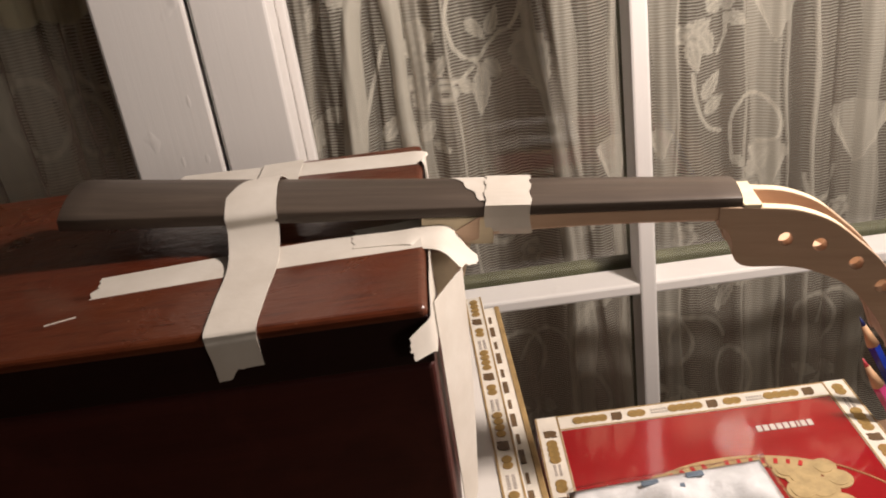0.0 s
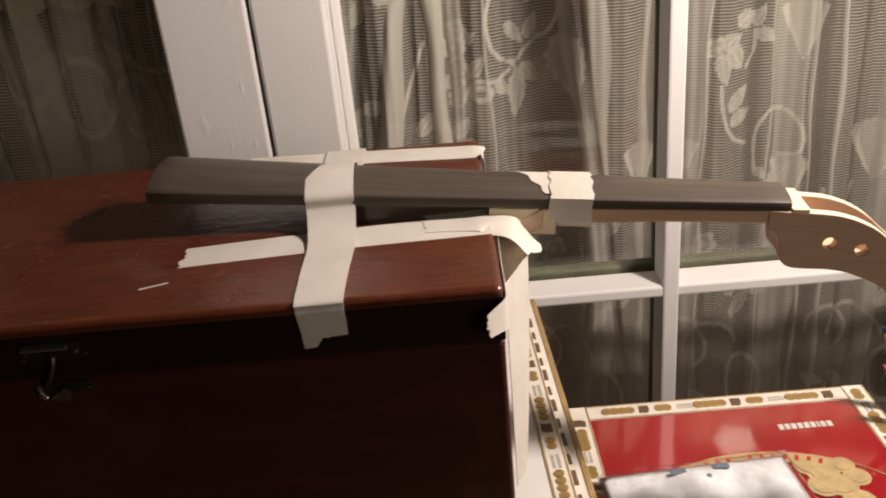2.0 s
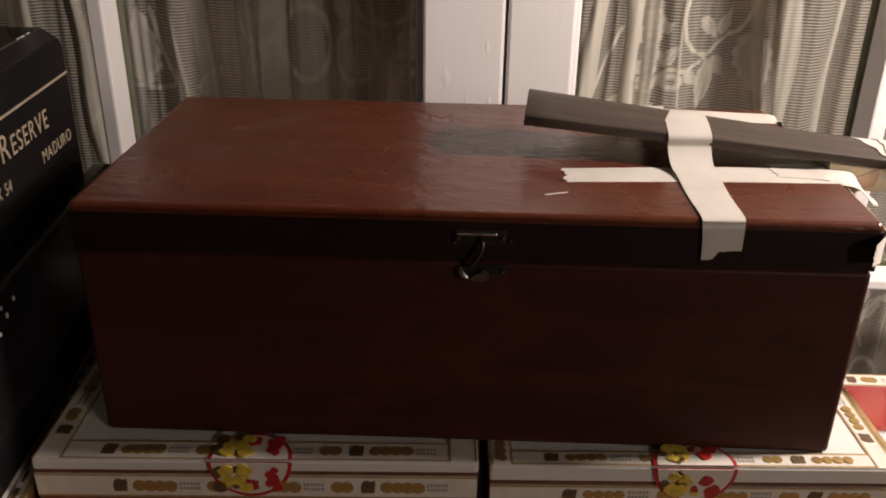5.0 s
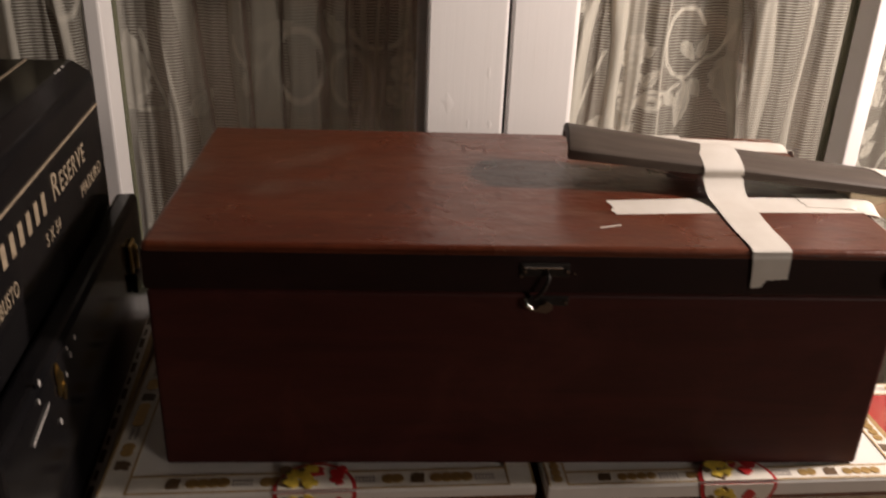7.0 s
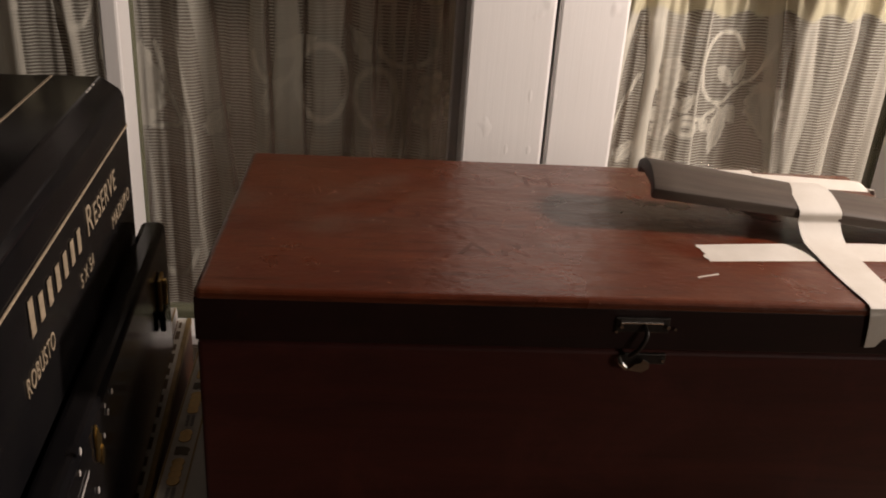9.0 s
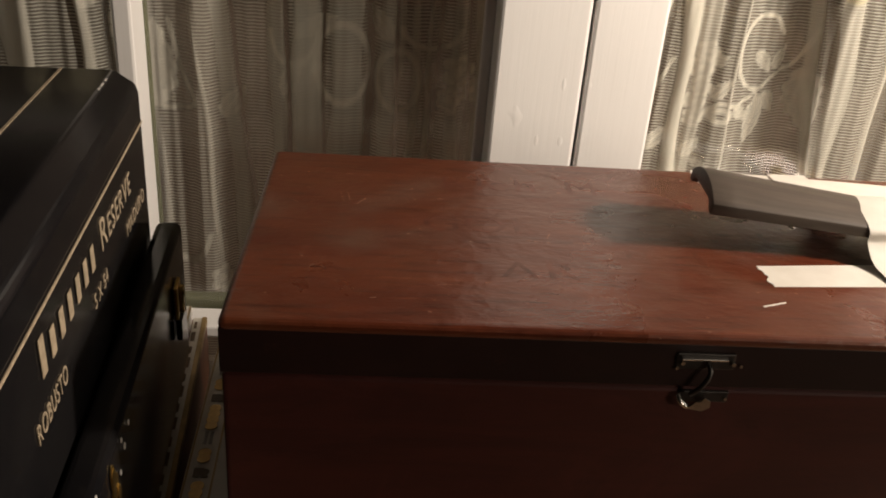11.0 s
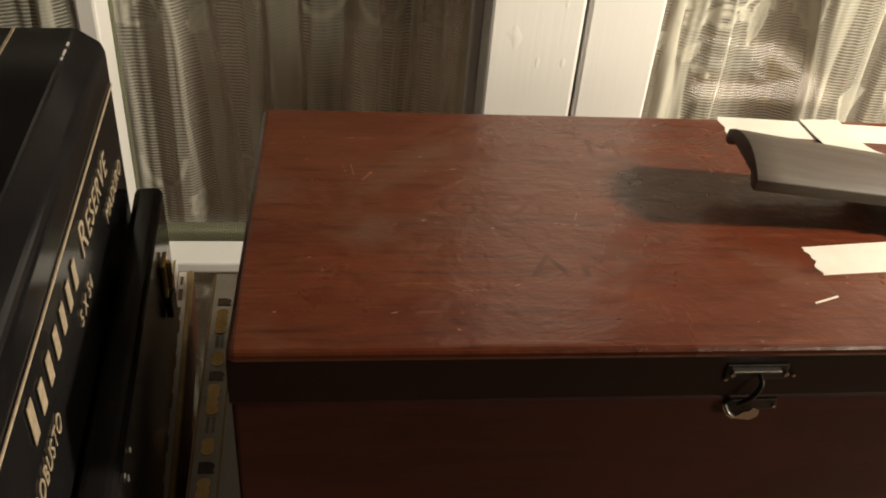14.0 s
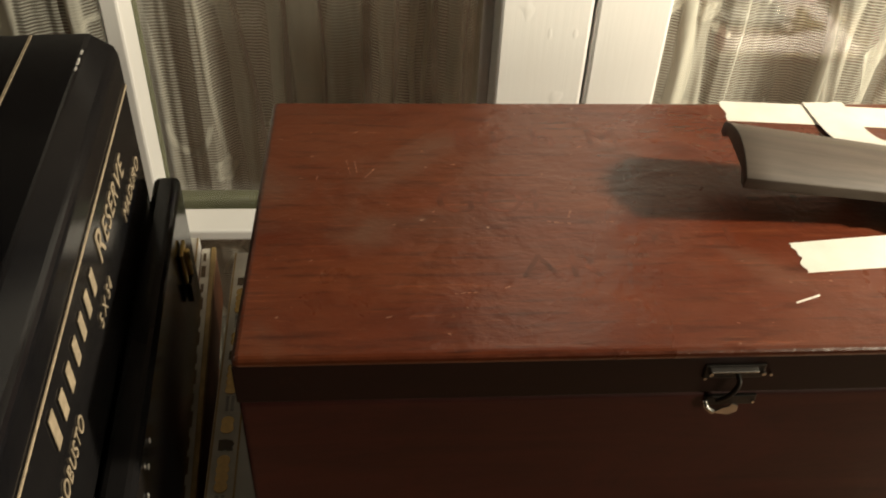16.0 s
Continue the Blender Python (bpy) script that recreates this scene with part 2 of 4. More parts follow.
EMBLEM = make_plain("pale_gold_emboss", (0.50, 0.37, 0.19), 0.34, metal=0.25, scale=160, vary=0.18, bump=0.5, dist=0.0008)
GOLD_EDGE = make_plain("gold_border", (0.4, 0.27, 0.12), 0.45, metal=0.35, scale=120, vary=0.25)
BROWN = make_plain("dark_crest_ink", (0.11, 0.065, 0.03), 0.5, scale=150, vary=0.3)
GREYINK = make_plain("grey_print", (0.33, 0.29, 0.26), 0.6, scale=200, vary=0.2)
BOXWOOD = make_plain("brown_box_wood", (0.2, 0.075, 0.035), 0.5, scale=45, vary=0.3)
RED = make_red_gloss()
SILVERINK = make_plain("silver_lettering", (0.7, 0.66, 0.62), 0.35, metal=0.3, scale=100, vary=0.08)
SEALRED = make_plain("seal_red", (0.42, 0.02, 0.02), 0.4, scale=120, vary=0.2)
SEALYEL = make_plain("seal_yellow", (0.62, 0.45, 0.06), 0.45, scale=150, vary=0.3)
PALEGOLD = make_plain("worn_gold_print", (0.33, 0.26, 0.18), 0.5, metal=0.1, scale=300, vary=0.3)
BLACK = make_black()
BRASS = make_plain("brass", (0.62, 0.44, 0.17), 0.28, metal=1.0, scale=120, vary=0.2)
NICKEL = make_plain("nickel", (0.6, 0.57, 0.53), 0.24, metal=1.0, scale=150, vary=0.2)
TARNISH = make_plain("tarnished_steel", (0.035, 0.030, 0.027), 0.42, metal=0.6, scale=150, vary=0.4)
LACE = make_lace()
GLASS = make_pane("window_glass", (0.96, 0.97, 0.95), 0.0, 1.5)
FILM = make_pane("clear_film", (0.985, 0.985, 0.985), 0.08, 1.22, 0.8)
TISSUE = make_plain("white_tissue", (0.64, 0.65, 0.665), 0.4, scale=45, vary=0.22, bump=0.8, dist=0.004)
BLUE_PRINT = make_plain("blue_print", (0.11, 0.15, 0.20), 0.5, scale=80, vary=0.3)
BLUE = make_plain("blue_pencil_lacquer", (0.015, 0.035, 0.3), 0.25, scale=90, vary=0.15)
PINK = make_plain("pink_pencil_lacquer", (0.55, 0.06, 0.2), 0.25, scale=90, vary=0.15)
BLUELEAD = make_plain("blue_lead", (0.01, 0.02, 0.12), 0.5, scale=90)
PINKLEAD = make_plain("pink_lead", (0.5, 0.06, 0.08), 0.5, scale=90)
CEDAR = make_plain("pencil_cedar", (0.5, 0.3, 0.17), 0.6, scale=150, vary=0.15)
WALL = make_plain("dark_plaster", (0.055, 0.045, 0.036), 0.85, scale=20, vary=0.06)
DIM = make_plain("brown_backing", (0.17, 0.122, 0.096), 0.9, scale=10, vary=0.15)
FLOOR = make_plain("brown_floorboards", (0.2, 0.12, 0.07), 0.5, scale=12, vary=0.2)
TABLE = make_plain("table_wood", (0.22, 0.13, 0.075), 0.45, scale=30, vary=0.25)


# ---------------- building helpers ----------------
def part(name, bm, material, parent=None, label="", smooth=False):
    me = bpy.data.meshes.new(name)
    bm.normal_update()
    if smooth:
        for f in bm.faces:
            f.smooth = True
    bm.to_mesh(me)
    bm.free()
    me.materials.append(material)
    ob = new(name, me)
    if parent is not None:
        ob.parent = parent
    if label:
        ob["label"] = label
    return ob


def holder(name, m, label, category, group="", kind=""):
    ob = new(name)
    ob.empty_display_size = 0.02
    ob.matrix_world = m
    return tagged(ob, label, category, group, kind)


def block(x0, x1, y0, y1, z0, z1, bevel=0.0, seg=2):
    bm = bmesh.new()
    bmesh.ops.create_cube(bm, size=1)
    for v in bm.verts:
        v.co = Vector(((x0 + x1) / 2 + v.co.x * (x1 - x0), (y0 + y1) / 2 + v.co.y * (y1 - y0), (z0 + z1) / 2 + v.co.z * (z1 - z0)))
    if bevel:
        bmesh.ops.bevel(bm, geom=bm.edges[:], offset=bevel, segments=seg, profile=0.5, affect="EDGES")
    return bm


def plate(points, z0, z1):
    """A flat plate with a polygon outline in x, y."""
    bm = bmesh.new()
    low = [bm.verts.new((x, y, z0)) for x, y in points]
    top = [bm.verts.new((x, y, z1)) for x, y in points]
    bm.faces.new(top)
    bm.faces.new(low[::-1])
    n = len(points)
    for i in range(n):
        bm.faces.new((low[i], low[(i + 1) % n], top[(i + 1) % n], top[i]))
    bmesh.ops.recalc_face_normals(bm, faces=bm.faces[:])
    return bm


def disc(cx, cy, r, n=20, squash=1.0):
    return [(cx + r * math.cos(2 * math.pi * i / n), cy + squash * r * math.sin(2 * math.pi * i / n)) for i in range(n)]


def moved(bm, m):
    bmesh.ops.transform(bm, matrix=m, verts=bm.verts[:])
    return bm


def joined(*bms):
    out = bmesh.new()
    for b in bms:
        me = bpy.data.meshes.new("tmp")
        b.to_mesh(me)
        b.free()
        out.from_mesh(me)
        bpy.data.meshes.remove(me)
    return out


def tube(points, radius, n=10):
    """A round bar along a run of points; radius may be a list."""
    bm = bmesh.new()
    pts = [Vector(p) for p in points]
    rad = radius if isinstance(radius, (list, tuple)) else [radius] * len(pts)
    rings = []
    for i, p in enumerate(pts):
        d = (pts[min(i + 1, len(pts) - 1)] - pts[max(i - 1, 0)]).normalized()
        q = d.to_track_quat("Z", "Y")
        rings.append([bm.verts.new(p + q @ Vector((rad[i] * math.cos(2 * math.pi * k / n), rad[i] * math.sin(2 * math.pi * k / n), 0))) for k in range(n)])
    for a, b in zip(rings, rings[1:]):
        for k in range(n):
            bm.faces.new((a[k], a[(k + 1) % n], b[(k + 1) % n], b[k]))
    bm.faces.new(rings[0][::-1])
    bm.faces.new(rings[-1])
    bmesh.ops.recalc_face_normals(bm, faces=bm.faces[:])
    return bm


def cutout(name, outline, holes, y0, y1, material, parent, label="", bevel=0.0):
    """A board with a curved outline in x, z and round holes through it, from y0 to y1."""
    cu = bpy.data.curves.new(name, "CURVE")
    cu.dimensions, cu.fill_mode, cu.extrude, cu.bevel_depth = "2D", "BOTH", (y1 - y0) / 2 - bevel, bevel
    for ring in [outline] + holes:
        sp = cu.splines.new("POLY")
        sp.points.add(len(ring) - 1)
        for p, (x, z) in zip(sp.points, ring):
            p.co = (x, z, 0, 1)
        sp.use_cyclic_u = True
    tmp = bpy.data.objects.new(name, cu)
    scene.collection.objects.link(tmp)
    me = bpy.data.meshes.new_from_object(tmp.evaluated_get(bpy.context.evaluated_depsgraph_get()))
    bpy.data.objects.remove(tmp)
    bpy.data.curves.remove(cu)
    me.transform(Matrix.Translation((0, (y0 + y1) / 2, 0)) @ Matrix.Rotation(math.pi / 2, 4, "X"))
    me.materials.clear()
    me.materials.append(material)
    ob = new(name, me)
    ob.parent = parent
    if label:
        ob["label"] = label
    return ob


def smooth_run(points, steps=6):
    """A Catmull-Rom run through 2D or 3D points."""
    p = [Vector(q) for q in points]
    p = [2 * p[0] - p[1]] + p + [2 * p[-1] - p[-2]]
    out = []
    for i in range(1, len(p) - 2):
        for k in range(steps):
            t = k / steps
            out.append(0.5 * (2 * p[i] + (p[i + 1] - p[i - 1]) * t + (2 * p[i - 1] - 5 * p[i] + 4 * p[i + 1] - p[i + 2]) * t * t + (3 * p[i] - p[i - 1] - 3 * p[i + 1] + p[i + 2]) * t ** 3))
    out.append(p[-2])
    return [tuple(q) for q in out]


def lettering(name, text, size, material, parent, m, depth=0.0002, label=""):
    cu = bpy.data.curves.new(name, "FONT")
    cu.body, cu.size, cu.extrude, cu.align_x = text, size, depth, "LEFT"
    tmp = bpy.data.objects.new(name, cu)
    scene.collection.objects.link(tmp)
    me = bpy.data.meshes.new_from_object(tmp.evaluated_get(bpy.context.evaluated_depsgraph_get()))
    bpy.data.objects.remove(tmp)
    bpy.data.curves.remove(cu)
    me.transform(m)
    me.materials.clear()
    me.materials.append(material)
    ob = new(name, me)
    ob.parent = parent
    if label:
        ob["label"] = label
    return ob


def word(name, text, size, material, parent, m, wide=1.0, label=""):
    """A word set letter by letter, each letter a part of its own."""
    x = 0.0
    for ch in text:
        if ch == " ":
            x += 0.3 * size * wide
            continue
        ob = lettering(name, ch, size, material, parent, Matrix.Diagonal((wide, 1, 1, 1)), label=label)
        right = max(v.co.x for v in ob.data.vertices)
        ob.data.transform(m @ Matrix.Translation((x, 0, 0)))
        x += right + 0.09 * size * wide


# ---------------- the room ----------------
GY = 0.412          # plane of the panes
tagged(part("floor", block(-2.2, 2.6, -2.6, 3.2, -0.05, 0), FLOOR), "brown wooden floor", "floor", kind="structure")
# ceiling and outer walls: unseen shell added for bounce, dark to limit reflections
tagged(part("ceiling", block(-2.2, 2.6, -2.6, 3.2, 2.45, 2.5), WALL), "unseen dark ceiling added to bounce light", "ceiling", kind="structure")
tagged(part("wall_south", block(-2.2, 2.6, -2.65, -2.6, 0, 2.45), WALL), "unseen dark wall added to bounce light", "wall", kind="structure")
tagged(part("wall_west", block(-2.25, -2.2, -2.65, 3.25, 0, 2.45), WALL), "unseen dark wall added to bounce light", "wall", kind="structure")
tagged(part("wall_east", block(2.6, 2.65, -2.65, 3.25, 0, 2.45), WALL), "unseen dark wall added to bounce light", "wall", kind="structure")
# unseen, added to close off the space behind the glass
tagged(part("wall_north", block(-2.2, 2.6, 3.2, 3.25, 0, 2.45), DIM), "unseen dim brown wall added to close the space behind the glass", "wall", kind="structure")
wall_mid = joined(block(-2.2, -0.50, 0.37, 0.45, 0, 2.45), block(1.25, 2.6, 0.37, 0.45, 0, 2.45), block(-0.50, 1.25, 0.37, 0.45, 1.95, 2.45), block(-0.50, 1.25, 0.37, 0.45, 0, 0.30))
tagged(part("wall_window", wall_mid, WALL), "plaster wall round the glazed doors", "wall", kind="structure")
# backing added to stand in for the darkness seen through the lace
tagged(part("dark_backing", block(-2.2, 2.6, 0.82, 0.87, 0, 2.45), DIM), "added dark brown backing behind the lace curtains", "wall", kind="structure")


def glazed_leaf(name, x0, x1, bars, stile_left, stile_right, level, bead):
    leaf = holder(name, Matrix.Identity(4), "white-painted glazed casement with slim glazing bars", "window", kind="structure")
    z0, z1 = 0.30, 1.95
    part("stile", block(x0, x0 + stile_left, 0.366, 0.43, z0, z1, 0.0025), PAINT, leaf)
    part("stile", block(x1 - stile_right, x1, 0.366, 0.43, z0, z1, 0.0025), PAINT, leaf)
    xa, xb = x0 + stile_left, x1 - stile_right
    part("rail", block(xa, xb, 0.37, 0.43, z0, z0 + 0.10, 0.002), PAINT, leaf)
    part("rail", block(xa, xb, 0.37, 0.43, z1 - 0.09, z1, 0.002), PAINT, leaf)
    levels = [level, level + 0.392, level + 0.772]
    for z in levels:
        bar = block(xa, xb, 0.3755, 0.4085, z - 0.0060, z + 0.0050, 0.0022)
        part("glazing_bar", bar, PAINT, leaf)
        part("outer_bead", block(xa, xb, 0.4165, 0.430, z - 0.006, z + bead, 0.003), GREEN, leaf, "olive painted outer bead")
    for x in bars:
        part("glazing_bar", block(x - 0.0072, x + 0.0072, 0.374, 0.4088, z0 + 0.10, z1 - 0.09, 0.0022), PAINT, leaf)
        part("outer_bead", block(x - 0.0062, x + 0.0058, 0.4165, 0.4280, z0 + 0.10, z1 - 0.09, 0.003), GREEN, leaf, "olive painted outer bead")
    for x in (xa, xb):
        s = 1 if x == xa else -1
        part("putty_bead", block(min(x, x + s * 0.008), max(x, x + s * 0.008), 0.398, 0.4085, z0 + 0.1, z1 - 0.09, 0.002), PAINT, leaf)
    edges = [xa] + list(bars) + [xb]
    tops = [z0 + 0.10] + levels + [z1 - 0.09]
    for a, b in zip(edges, edges[1:]):
        for c, d in zip(tops, tops[1:]):
            pane = part("pane", block(a, b, GY - 0.0015, GY + 0.0015, c, d), GLASS, leaf, "clear glass pane")
            pane.visible_shadow = False
    return leaf


leaf_left = glazed_leaf("window_1", -0.50, 0.2112, [-0.1340], 0.068, 0.0678, 0.757, 0.0105)
glazed_leaf("window_2", 0.2138, 1.25, [0.5370, 0.8570], 0.0556, 0.068, 0.7805, 0.0085)

for x, z, w, h in ((0.200, 0.951, 0.0026, 0.0050), (0.181, 0.951, 0.0020, 0.0060), (0.197, 0.997, 0.0020, 0.0065)):
    bm = bmesh.new()
    bmesh.ops.create_uvsphere(bm, u_segments=12, v_segments=8, radius=1)
    part("paint_drip", moved(bm, Matrix.Translation((x, 0.3662, z)) @ Matrix.Diagonal((w, 0.00035, h, 1))), PAINT, leaf_left, "raised drip of white paint", smooth=True)


# ---------------- lace curtains ----------------
def lace_leaf(x, z, cx, cz, ang, length, width):
    c, s = math.cos(ang), math.sin(ang)
    a = ((x - cx) * c + (z - cz) * s) / length
    b = (-(x - cx) * s + (z - cz) * c) / width
    inside = 1 - a * a - np.abs(b) * np.clip(1 + 0.5 * a, 0.4, 2) + 0.09 * np.sin(a * 17) * np.sign(b)
    rim = np.clip(inside * 6, 0, 1)
    core = np.clip((inside - 0.28) * 6, 0, 1) * np.clip((np.abs(b) - 0.10) * 9, 0, 1)
    return rim * (1 - 0.38 * core)


def lace_stem(x, z, run, half):
    """A woven tendril along a smooth run of points."""
    pts = smooth_run(run, 5)
    near = np.full_like(x, 9.0)
    for (xa, za), (xb, zb) in zip(pts, pts[1:]):
        t = np.clip(((x - xa) * (xb - xa) + (z - za) * (zb - za)) / ((xb - xa) ** 2 + (zb - za) ** 2 + 1e-12), 0, 1)
        near = np.minimum(near, np.hypot(x - xa - t * (xb - xa), z - za - t * (zb - za)))
    return np.clip((half - near) / 0.0008 + 0.5, 0, 1)


def lace_ring(x, z, cx, cz, rx, rz, thick, a0=-4.0, a1=4.0):
    r = np.sqrt(((x - cx) / rx) ** 2 + ((z - cz) / rz) ** 2)
    ang = np.arctan2(z - cz, x - cx)
    return np.clip(1.5 - np.abs(r - 1) * min(rx, rz) / thick, 0, 1) * ((ang > a0) & (ang < a1))


def lace_flower(x, z, cx, cz, r):
    rr = np.sqrt((x - cx) ** 2 + (z - cz) ** 2)
    ang = np.arctan2(z - cz, x - cx)
    edge = r * (0.75 + 0.32 * np.abs(np.cos(2.5 * ang)))
    return np.clip((edge - rr) / 0.002, 0, 1) * (0.5 + 0.5 * (np.abs(rr - r * 0.45) > 0.0022))


def lace_scallop(x, z, cx, cz, w, h):
    """A solid scalloped tongue that narrows downward, with a bright rim."""
    a = (x - cx) / (w * np.clip((z - cz + h) / h, 0.02, 1))
    inside = (np.abs(a) < 1) & (z > cz - h) & (z < cz + 0.15 * h * (1 - a * a))
    return np.where(inside, 0.45 + 0.55 * np.clip((np.abs(a) - 0.62) * 8, 0, 1), 0.0)


def lace_repeat(u, z):
    """The woven figure away from the middle of the panes, on a half-drop repeat."""
    du, dz = 0.19, 0.24
    row = np.floor(z / dz)
    x, y = (u + 0.5 * du * (row % 2)) % du, z % dz
    d = np.zeros_like(u)
    for args in ((0.050, 0.060, 0.9, 0.02, 0.009), (0.070, 0.076, 2.4, 0.018, 0.008), (0.036, 0.084, -0.5, 0.018, 0.008), (0.13, 0.19, 1.1, 0.021, 0.01), (0.155, 0.207, 0.2, 0.018, 0.008), (0.11, 0.212, 2.6, 0.018, 0.008)):
        d = np.maximum(d, lace_leaf(x, y, *args))
    for args in ((0.135, 0.085, 0.022, 0.036, 0.0022), (0.055, 0.145, 0.028, 0.034, 0.0022, -1.2, 3.1), (0.09, 0.12, 0.04, 0.055, 0.002, 0.4, 2.6)):
        d = np.maximum(d, lace_ring(x, y, *args))
    return 0.75 * np.maximum(d, lace_flower(x, y, 0.17, 0.03, 0.015))


LEAVES_RIGHT = ((0.422, 0.987, -0.9, 0.0135, 0.0062), (0.4385, 0.992, 1.17, 0.0145, 0.0068), (0.385, 0.959, 0.94, 0.014, 0.0068), (0.4105, 0.934, -0.69, 0.0115, 0.0062), (0.4225, 0.9285, -1.7, 0.0267, 0.0085), (0.436, 0.9475, -1.02, 0.014, 0.0072),
                (0.333, 0.9035, 0.93, 0.0168, 0.0075), (0.3675, 0.8965, 0.99, 0.014, 0.007), (0.379, 0.986, 0.59, 0.008, 0.006), (0.3795, 0.8795, -0.44, 0.0105, 0.0052))
LEAVES_FAR = ((0.6375, 0.904, 0.89, 0.0167, 0.008), (0.6415, 0.885, 0.51, 0.0143, 0.0075), (0.6565, 0.9805, 1.09, 0.012, 0.0066), (0.664, 0.9615, -0.58, 0.012, 0.007), (0.6275, 0.9615, 0.4, 0.0118, 0.0082), (0.6325, 0.9445, -1.03, 0.0146, 0.0105),
              (0.62, 0.935, -1.4, 0.0173, 0.0078), (0.6425, 0.9805, 0.48, 0.012, 0.0088), (0.6665, 0.8205, -0.94, 0.0095, 0.0055), (0.687, 0.817, 1.0, 0.02, 0.008))
STEMS_RIGHT = (((0.4, 0.974), (0.409, 0.963), (0.422, 0.96), (0.432, 0.971), (0.445, 0.98), (0.455, 0.982), (0.464, 0.996), (0.470, 1.02)), ((0.369, 0.923), (0.379, 0.939), (0.387, 0.945), (0.402, 0.942), (0.416, 0.952)), ((0.336, 0.983), (0.328, 0.962), (0.318, 0.938), (0.309, 0.915), (0.297, 0.912)),
               ((0.418, 0.959), (0.424, 0.951), (0.424, 0.941)), ((0.400, 0.974), (0.396, 1.0), (0.405, 1.026), (0.424, 1.03), (0.436, 1.015)))
STEMS_FAR = (((0.619, 0.918), (0.621, 0.895), (0.626, 0.877), (0.636, 0.862), (0.65, 0.855)), ((0.653, 0.968), (0.653, 0.949), (0.645, 0.934)), ((0.661, 0.822), (0.659, 0.859), (0.666, 0.879), (0.679, 0.888), (0.694, 0.881), (0.704, 0.864), (0.704, 0.848), (0.698, 0.84), (0.686, 0.839)))
FLOWERS_RIGHT = ((0.365, 0.976, 0.012), (0.368, 0.959, 0.010), (0.368, 0.993, 0.011), (0.364, 0.943, 0.010), (0.365, 0.926, 0.010), (0.349, 0.94, 0.010), (0.614, 0.955, 0.012))
BANDS_RIGHT = ((0.262, 0.252, 0.007, 0.45), (0.309, 0.288, 0.0105, 0.95), (0.344, 0.346, 0.0095, 0.95), (0.363, 0.362, 0.008, 0.55), (0.391, 0.395, 0.0022, 0.6), (0.467, 0.485, 0.006, 0.75), (0.496, 0.499, 0.011, 0.5),
               (0.546, 0.543, 0.006, 0.6), (0.594, 0.592, 0.011, 0.5), (0.605, 0.601, 0.002, 0.8), (0.669, 0.671, 0.0025, 0.65), (0.687, 0.688, 0.016, 0.45), (0.704, 0.707, 0.0025, 0.85), (0.732, 0.735, 0.0035, 0.7), (0.788, 0.79, 0.011, 0.6), (0.86, 0.862, 0.012, 0.6))
BANDS_LEFT = ((-0.40, -0.41, 0.015, 0.7), (-0.33, -0.332, 0.006, 0.8), (-0.262, -0.26, 0.016, 0.7), (-0.205, -0.2, 0.006, 0.7), (-0.158, -0.15, 0.012, 0.35), (-0.110, -0.097, 0.003, 0.35), (-0.088, -0.072, 0.009, 0.45), (-0.038, -0.036, 0.008, 0.5), (-0.013, -0.011, 0.013, 0.75),
              (0.023, 0.022, 0.017, 0.5), (0.062, 0.06, 0.010, 0.45), (0.084, 0.083, 0.004, 0.6), (0.097, 0.094, 0.003, 0.75), (0.120, 0.119, 0.007, 0.55), (0.147, 0.148, 0.010, 0.8), (0.185, 0.185, 0.012, 0.7))

SLITS_LEFT = ((-0.076, -0.062, 0.0020, 0.75), (-0.026, -0.024, 0.0022, 0.8), (0.005, 0.006, 0.0016, 0.7), (0.046, 0.046, 0.0045, 0.6), (0.071, 0.071, 0.0018, 0.7), (0.107, 0.106, 0.0022, 0.7), (0.134, 0.134, 0.0016, 0.6), (0.165, 0.166, 0.0025, 0.7), (-0.185, -0.182, 0.004, 0.5))
SLITS_RIGHT = ((0.277, 0.262, 0.005, 0.35), (0.327, 0.318, 0.003, 0.4), (0.484, 0.498, 0.004, 0.45), (0.560, 0.560, 0.006, 0.4), (0.655, 0.656, 0.008, 0.4), (0.718, 0.720, 0.010, 0.45), (0.760, 0.762, 0.004, 0.4))


